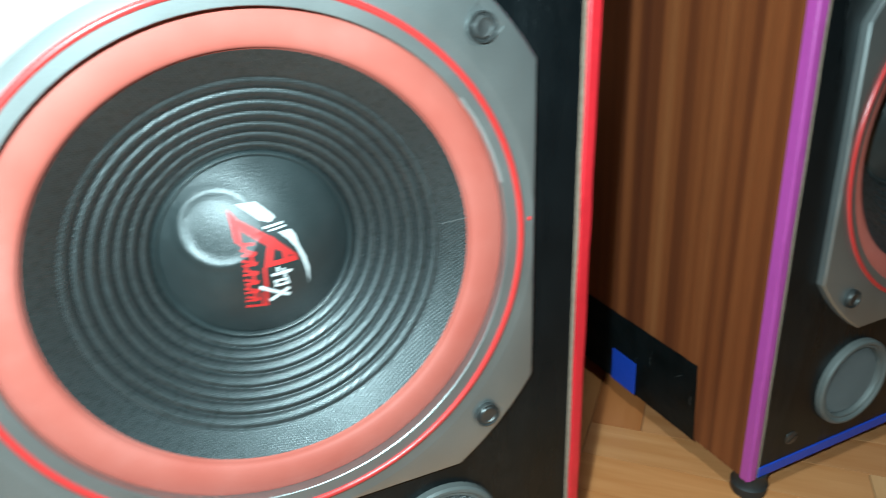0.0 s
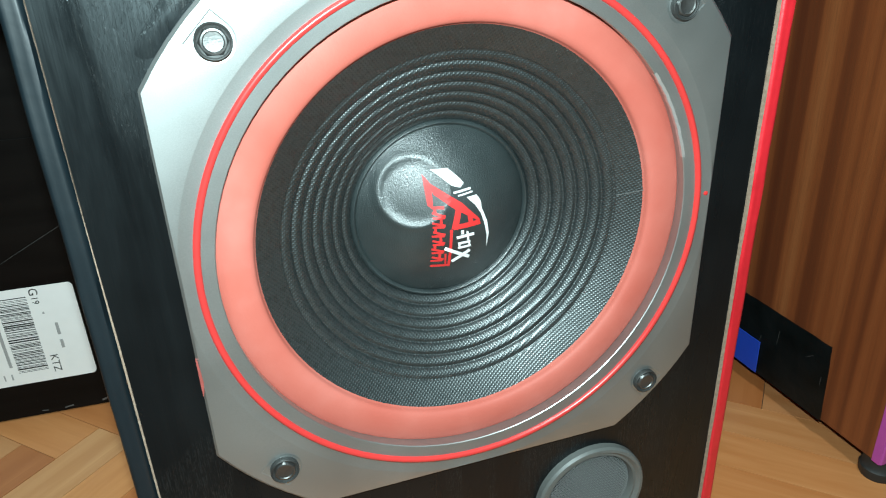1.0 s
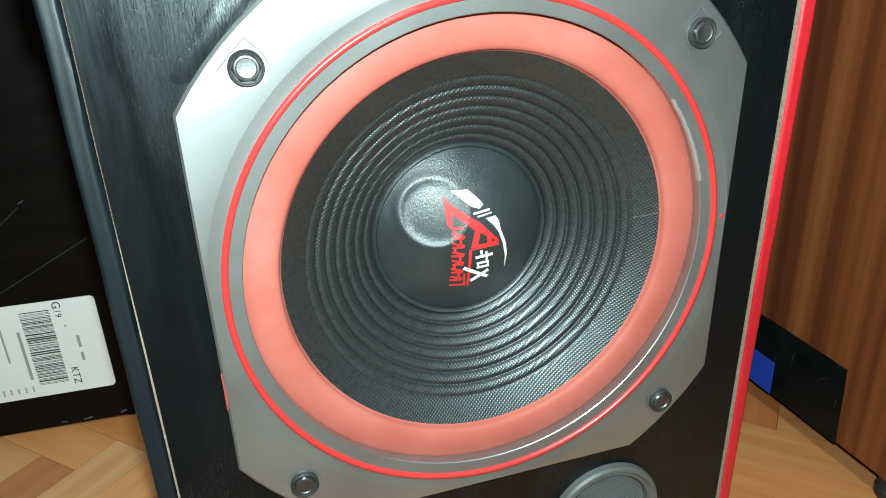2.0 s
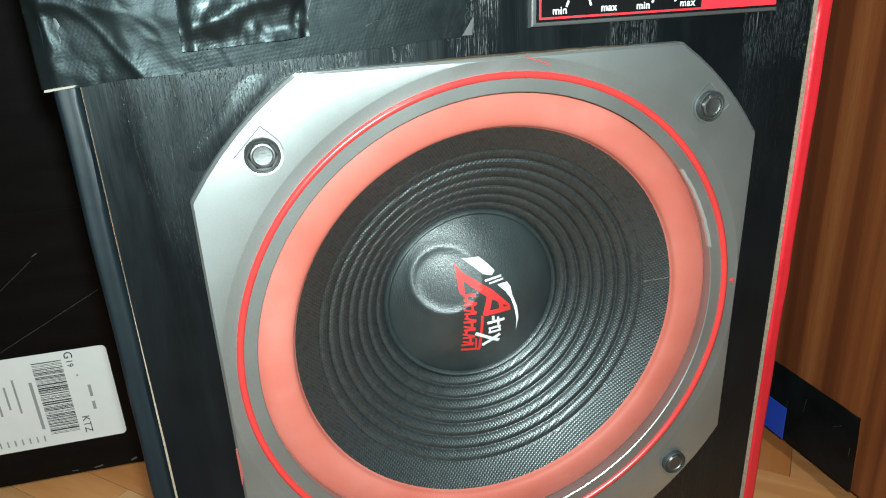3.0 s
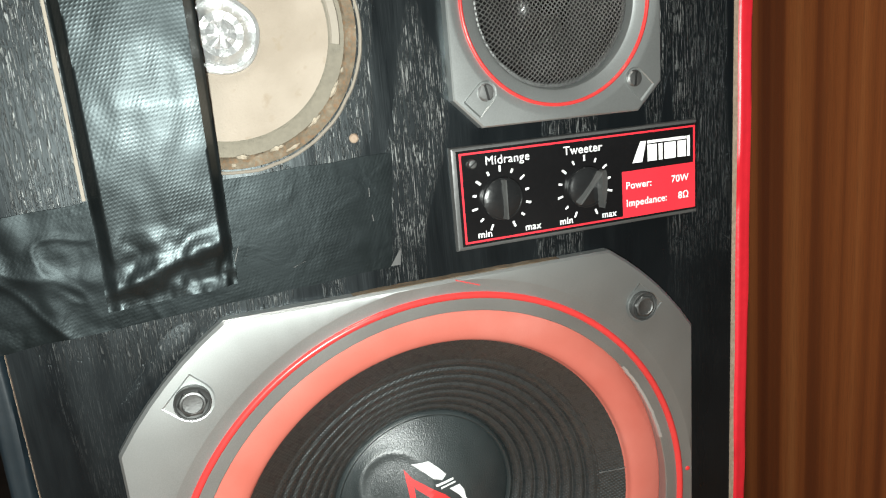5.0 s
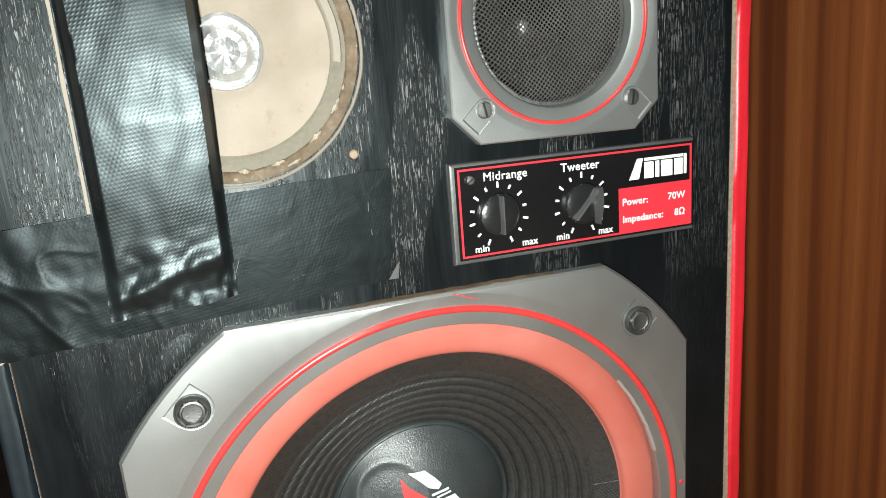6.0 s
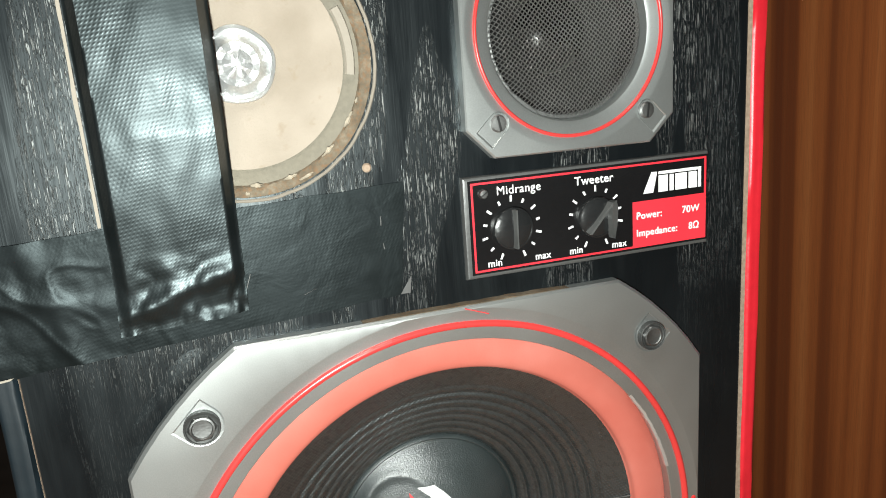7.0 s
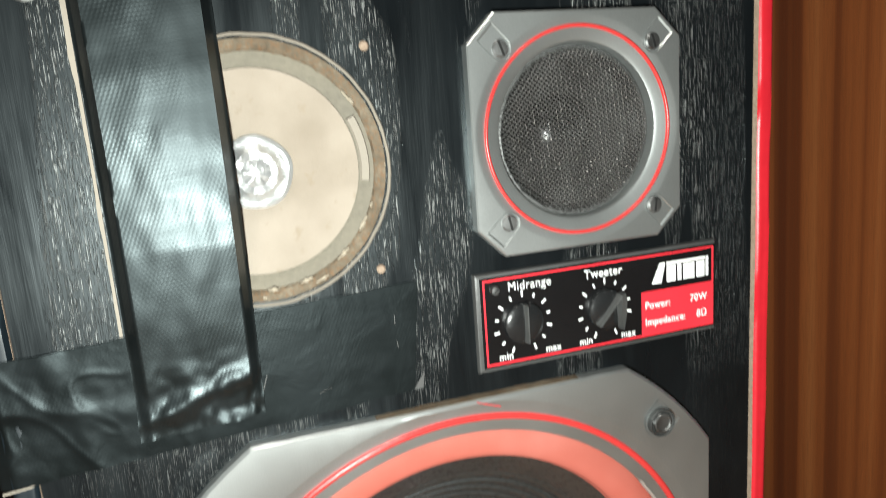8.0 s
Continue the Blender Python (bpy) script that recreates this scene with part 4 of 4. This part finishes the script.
def first_loudspeaker():
    sp = thing("loudspeaker", "large worn three-way loudspeaker, black front patched with tape", "loudspeaker", (0, 0, 0), "pair of loudspeakers")
    MX, MZ, TX, TZ = -0.0805, ZC + 0.2738, 0.0751, ZC + 0.2800
    cabinet(sp, 1, (BLUE_BLACK, "blue-black edge tape"), (RED_BAND, "bright red edge tape"), (RED_BAND, "bright red edge tape"),
            [(0, ZC, 0.1400), (MX, MZ, 0.0575), (TX, TZ, 0.0480), (0.086, ZC - 0.211, 0.0350)])
    woofer(sp, 0, ZC)
    midrange(sp, MX, MZ)
    tweeter(sp, TX, TZ)
    port(sp, 0.086, ZC - 0.211)
    control_panel(sp)
    # nails left in the holes of the missing cover
    for x, z in ((-0.0300, ZC + 0.2242), (-0.0285, ZC + 0.3255)):
        part("nail", lathe([(0.0021, 0.0005), (0.0022, -0.0012), (0.0015, -0.0020), (0, -0.0022)], 14, x, z), CHIP, sp, "pale nail head", smooth=40)
    screw_head("panel_screw", -0.1580, -0.0002, ZC + 0.3535, 0.0062, sp, False, 0.9)
    screw_head("panel_screw", 0.135, 0.0002, ZC - 0.252, 0.0045, sp, False, 0.5)

    def wrinkle(x, z, amp):
        a = 0.8 * noise.noise((x * 34, 1.7, z * 26)) + 0.6 * noise.noise((x * 85, 4.0, z * 70)) + 0.3 * noise.noise((x * 190, 2.0, z * 170))
        return amp * a

    # broad strip across, wrapped round the left edge
    def across(u, v):
        x = -0.2010 + u * 0.1880
        zt = ZC + 0.2075 + 0.0085 * u + 0.0008 * noise.noise((x * 60, 0, 0))
        zb = ZC + 0.1520 + 0.0095 * u + 0.0010 * noise.noise((x * 45, 5, 0))
        x -= 0.0055 * (1 - v) * max(0, u - 0.9) / 0.1
        z = zb + (zt - zb) * v
        left = max(0.0, 1 - u / 0.55)
        y = -0.0011 - abs(wrinkle(x, z, 0.0009)) * left - 0.0008 * left * max(0.0, 1 - abs(noise.noise((x * 48 + z * 30, 8.0, z * 40))) / 0.22) ** 2
        ridge = math.exp(-((x + 0.168 + 0.25 * (z - ZC - 0.18)) / 0.006) ** 2) * 0.0010
        fold = math.exp(-((z - ZC - 0.178 + 0.22 * (x + 0.15)) / 0.005) ** 2) * 0.0012 * left
        y -= ridge + fold
        if x < -HALF + 0.002:
            y += 0.004 * ((-HALF + 0.002 - x) / 0.0065)
        return (x, y, z)
    tape_sheet("tape_strip", across, 190, 60, sp, "wrinkled black cloth tape across the front", DULL_TAPE)

    # upright strip that bridges the bare driver
    def uprightly(u, v):
        z = ZC + 0.1635 + v * (TOP - 0.012 - ZC - 0.1635) + 0.0030 * u * (1 - v)
        x = -0.1440 + u * 0.0545 + 0.0010 * math.sin(z * 14)
        lift = 0.0085 * min(1.0, max(0.0, (z - ZC - 0.172) / 0.075)) ** 0.9 + 0.0022
        e = 1.0
        if u > 0.90:
            e = max(0.12, 1 - (u - 0.90) / 0.10)
            x -= 0.0012 * (1 - e)
        elif u < 0.10:
            e = max(0.15, u / 0.10)
        y = -0.0018 - lift * e * (0.94 + 0.07 * math.sin(math.pi * min(1, u)))
        low = max(0.0, 1 - v / 0.16)
        y -= low * abs(wrinkle(x, z, 0.0042)) + low * 0.0030 * math.exp(-((z - ZC - 0.176 - 0.35 * (x + 0.13)) / 0.0045) ** 2)
        return (x, y + 0.0004 * noise.noise((x * 120, 0, z * 60)), z)
    tape_sheet("tape_strip", uprightly, 60, 150, sp, "glossy black cloth tape hanging over the bare driver", TAPE)
    for x, z, ln, lean in ((-0.0262, ZC + 0.1965, 0.0045, 0.05), (-0.0255, ZC + 0.1850, 0.0032, -0.1), (-0.0905, ZC + 0.1750, 0.0080, 0.35), (-0.0650, ZC + 0.1690, 0.0060, 1.2)):
        dx, dz = ln * math.sin(lean), ln * math.cos(lean)
        part("tape_scuff", prism([(x, z), (x + 0.00035, z + 0.0003), (x + dx + 0.00025, z + dz), (x + dx, z + dz)], -0.0019, -0.0012), SCUFF_GLINT, sp)
    # bulge added beside the woofer's corner to imitate the reflection along its frame
    bm = bmesh.new()
    rings = []
    for k in range(9):
        q = 1 - k / 9
        ring = []
        for i in range(32):
            a = 2 * math.pi * i / 32
            u, w = 0.036 * q * math.cos(a), 0.0105 * q * (1 + 0.25 * math.sin(2 * a + 0.6)) * math.sin(a)
            ring.append(bm.verts.new((-0.1300 + (u - w) * 0.7071, 0.0004 - 0.0014 * (1 - q * q) ** 1.5, ZC + 0.1315 + (u + w) * 0.7071)))
        rings.append(ring)
    for a, b in zip(rings, rings[1:]):
        for i in range(32):
            bm.faces.new((a[i], a[(i + 1) % 32], b[(i + 1) % 32], b[i]))
    bm.faces.new(rings[-1])
    part("reflection_bulge", bm, ASH, sp, "black veneer bulge added to imitate the reflection beside the frame", smooth=80)
    # ragged pale cover edge that peeps out beside it
    bm = bmesh.new()
    rows = []
    for j in range(61):
        z = ZC + 0.211 + 0.211 * j / 60
        w = max(0.0, 0.0002 + 0.0016 * noise.noise((0, 0, z * 45)) + 0.0004 * noise.noise((0, 3, z * 260))) * min(1.0, j / 14)
        rows.append([bm.verts.new((-0.1462 - w + 0.0010 * math.sin(z * 14), -0.0004, z)), bm.verts.new((-0.1462 - w * 0.8 + 0.0010 * math.sin(z * 14), -0.0014, z)), bm.verts.new((-0.1440, -0.0016, z))])
    for a, b in zip(rows, rows[1:]):
        for i in range(2):
            bm.faces.new((a[i], a[i + 1], b[i + 1], b[i]))
    part("veneer_edge", bm, TAB, sp, "ragged pale veneer edge", smooth=50)
    # white underside of the tape's lifted corner on the left edge
    bm = bmesh.new()
    bm.faces.new([bm.verts.new(p) for p in ((-0.1990, -0.0030, ZC + 0.1524), (-0.1865, -0.0034, ZC + 0.1536), (-0.1880, -0.0034, ZC + 0.1526), (-0.1992, -0.0032, ZC + 0.1514))])
    part("tape_flap", bm, TAB, sp, "pale underside of lifted tape")
    bm = bmesh.new()
    bm.faces.new([bm.verts.new(p) for p in ((-0.0136, -0.0022, ZC + 0.1705), (-0.0145, -0.0022, ZC + 0.1620), (-0.0195, -0.0022, ZC + 0.1620))])
    part("tape_flap", bm, GREY_EDGE, sp, "pale lifted tape corner")
    return sp


def second_loudspeaker():
    sp = thing("loudspeaker", "loudspeaker in striped walnut veneer with purple and blue edges", "loudspeaker", (0, 0, 0), "pair of loudspeakers")
    cabinet(sp, -1, (PURPLE, "purple edge tape"), (PURPLE, "purple edge tape"), (BLUE, "blue edge tape"),
            [(0, ZC, 0.1400), (0.080, ZC + 0.2745, 0.0575), (-0.0752, ZC + 0.2795, 0.0480), (-0.086, ZC - 0.211, 0.0350)])
    woofer(sp, 0, ZC, False)
    midrange(sp, 0.080, ZC + 0.2745)
    tweeter(sp, -0.0752, ZC + 0.2795)
    port(sp, -0.086, ZC - 0.211)
    screw_head("panel_screw", -0.150, 0.0002, ZC - 0.250, 0.0066, sp, False, 0.5)
    # black tape along the foot of the side, with a blue patch
    bm = bmesh.new()
    rows = []
    for i in range(41):
        y = 0.064 + (0.31 - 0.064) * i / 40
        row = []
        for j in range(9):
            v = j / 8
            z = BOTTOM - 0.0006 + v * (0.081 + 0.0012 * noise.noise((y * 60, 0, 0)))
            yy = y + (0.004 * v if i == 0 else 0) + (0.0012 * noise.noise((0, 0, z * 90)) if i == 0 else 0)
            row.append(bm.verts.new((-HALF - 0.0012 - 0.0006 * abs(noise.noise((y * 25, z * 25, 0))), yy, z)))
        rows.append(row)
    for a, b in zip(rows, rows[1:]):
        for j in range(8):
            bm.faces.new((a[j], a[j + 1], b[j + 1], b[j]))
    part("tape_strip", bm, DULL_TAPE, sp, "matt black tape along the side's foot", smooth=60)
    for y, z, ln, lean in ((0.128, 0.088, 0.016, 0.1), (0.085, 0.086, 0.012, 0.9), (0.150, 0.070, 0.009, 0.3), (0.072, 0.070, 0.010, 0.05)):
        bm = bmesh.new()
        dy, dz = ln * math.sin(lean), ln * math.cos(lean)
        bm.faces.new([bm.verts.new((-HALF - 0.0022, yy, zz)) for yy, zz in ((y, z), (y + 0.0006, z), (y + dy + 0.0003, z - dz), (y + dy, z - dz))])
        part("scuff_glint", bm, GREY_EDGE, sp, "pale scuff")
    part("tape_patch", box(-HALF - 0.0030, -HALF - 0.0019, 0.150, 0.188, BOTTOM - 0.0006, BOTTOM + 0.037, 0.0003), BLUE, sp, "blue tape patch")
    part("edge_wrap", box(-HALF - 0.0014, -HALF - 0.0002, -0.0005, 0.0075, BOTTOM, TOP, 0.0004), PURPLE, sp, "purple tape turned round the edge")
    sp.matrix_world = pose(0.3760, 0.0, 0, 0, -1.2, 0) @ pose(HALF, 0, 0)
    return sp


first_loudspeaker()
second_loudspeaker()


# ---------------------------------------------------------------- black carton with its label
def carton():
    ct = thing("cardboard_box", "black cardboard box with a white barcode label", "box", (-0.47, 0.392, 0))
    part("carton_body", box(-0.33, 0.27, 0.0, 0.30, 0.0, 0.78, 0.004, 3), CARTON, ct)
    part("carton_flap", box(-0.328, 0.268, -0.0012, 0.0, 0.002, 0.30, 0.0004), CARTON, ct, "folded flap edge")
    pts = []
    x0, x1, z0, z1, r = 0.030, 0.183, 0.043, 0.152, 0.005
    for cx, cz, a0 in ((x1 - r, z0 + r, -90), (x1 - r, z1 - r, 0), (x0 + r, z1 - r, 90), (x0 + r, z0 + r, 180)):
        for i in range(6):
            a = radians(a0 + 18 * i)
            pts.append((cx + r * math.cos(a), cz + r * math.sin(a)))
    lab = part("label", prism(pts, -0.0020, -0.0013), LABEL, ct, "white paper barcode label")
    w, h = x1 - x0, z1 - z0

    def ink(name, bars, material):
        bm = bmesh.new()
        for a, b, c, d in bars:
            bm.faces.new([bm.verts.new((x, -0.00215, z)) for x, z in ((a, c), (b, c), (b, d), (a, d))])
        tagged(part(name, bm, material, lab), kind="stuff")
    random.seed(4)
    bars, z = [], z0 + 0.014
    while z < z1 - 0.010:
        t = random.choice((0.0005, 0.0005, 0.0010, 0.0016))
        bars.append((x1 - 0.072, x1 - 0.044, z, z + t))
        z += t + random.choice((0.0006, 0.0006, 0.0010, 0.0015))
    ink("barcode", bars, BLACK_INK)
    bars = [(x1 - 0.079, x1 - 0.076, z0 + 0.022, z1 - 0.030), (x1 - 0.026, x1 - 0.023, z0 + 0.036, z0 + 0.046), (x1 - 0.026, x1 - 0.023, z0 + 0.052, z0 + 0.066), (x1 - 0.034, x1 - 0.032, z0 + 0.078, z0 + 0.080)]
    for k in range(5):
        bars.append((x1 - 0.094 - 0.009 * k, x1 - 0.092 - 0.009 * k, z0 + 0.045 + 0.006 * (k % 2), z0 + 0.085 - 0.007 * (k % 3)))
    for k in range(9):
        bars.append((x1 - 0.080 - 0.007 * k, x1 - 0.0785 - 0.007 * k, z0 + 0.007, z0 + 0.014))
    ink("small_print", bars, GREY_INK)
    text_mesh("KTZ", 0.0105, upright(x1 - 0.036, -0.00215, z0 + 0.0195, -90), BLACK_INK, lab, "lettering")
    text_mesh("G", 0.0115, upright(x1 - 0.037, -0.00215, z1 - 0.0055, -90), BLACK_INK, lab, "lettering")
    text_mesh("19", 0.0085, upright(x1 - 0.037, -0.00215, z1 - 0.0150, -90), BLACK_INK, lab, "lettering")
    # pale bits that paint in glints on the lower edge, and long scratches in the print
    for xa, za, xb, zb, wd in ((0.180, 0.006, 0.186, 0.009, 0.0030), (0.142, 0.0050, 0.151, 0.0070, 0.0022), (0.120, 0.0065, 0.126, 0.0060, 0.0014), (0.100, 0.222, 0.137, 0.252, 0.00035), (0.088, 0.160, 0.190, 0.214, 0.00035),
                               (0.139, 0.256, 0.144, 0.259, 0.0011)):
        ln = math.hypot(xb - xa, zb - za)
        nx, nz = -(zb - za) / ln * wd / 2, (xb - xa) / ln * wd / 2
        part("scuff_glint", prism([(xa - nx * 0.4, za - nz * 0.4), (xb - nx, zb - nz), (xb + nx * 0.5, zb + nz * 0.5), (xa + nx, za + nz)], -0.0014, -0.0011), SCUFF_GLINT, ct)
    ct.matrix_world = pose(-0.287, 0.383, 0, 0, 0, -2.5) @ pose(-0.183, 0, 0)
    return ct


carton()


# ---------------------------------------------------------------- parquet, plank by plank
def parquet():
    """Herringbone lay; near planks are pieces of their own, the rest one mesh."""
    L, W, gap = 0.2565, 0.0513, 0.00040

    def plank_bm():
        bm = box(gap, L - gap, gap, W - gap, -0.004, 0.0, 0)
        return bm
    me = bpy.data.meshes.new("plank")
    b = plank_bm()
    b.to_mesh(me)
    me.materials.append(PLANK)
    rest = bmesh.new()
    base = pose(0, 0, 0, 0, 0, FLOOR_TURN) @ pose(-0.0163, 0.4462, 0)
    count = 0
    for i in range(-64, 65):
        for j in range(-12, 13):
            for k in range(2):
                # one zigzag step: a plank along the lay and one across it
                sx, sy = i * W + j * L, i * W - j * L
                m = base @ (pose(-sx - L, sy, 0) if k == 0 else pose(-sx, sy + W, 0, 0, 0, 90))
                c = m @ Vector((L / 2, W / 2, 0))
                if not (-2.16 < c.x < 2.56 and -2.56 < c.y < 1.26):
                    continue
                if -0.80 < c.x < 0.95 and -0.25 < c.y < 0.75 and count < 290:
                    ob = new("plank", me)
                    ob.parent, ob.matrix_basis = FLOOR, m
                    count += 1
                else:
                    t = bmesh.new()
                    t.from_mesh(me)
                    t.transform(m)
                    tmp = bpy.data.meshes.new("tmp")
                    t.to_mesh(tmp)
                    t.free()
                    rest.from_mesh(tmp)
                    bpy.data.meshes.remove(tmp)
    far = part("far_planks", rest, PLANK, FLOOR)
    tagged(far, kind="stuff")


FLOOR_TURN = 45
parquet()
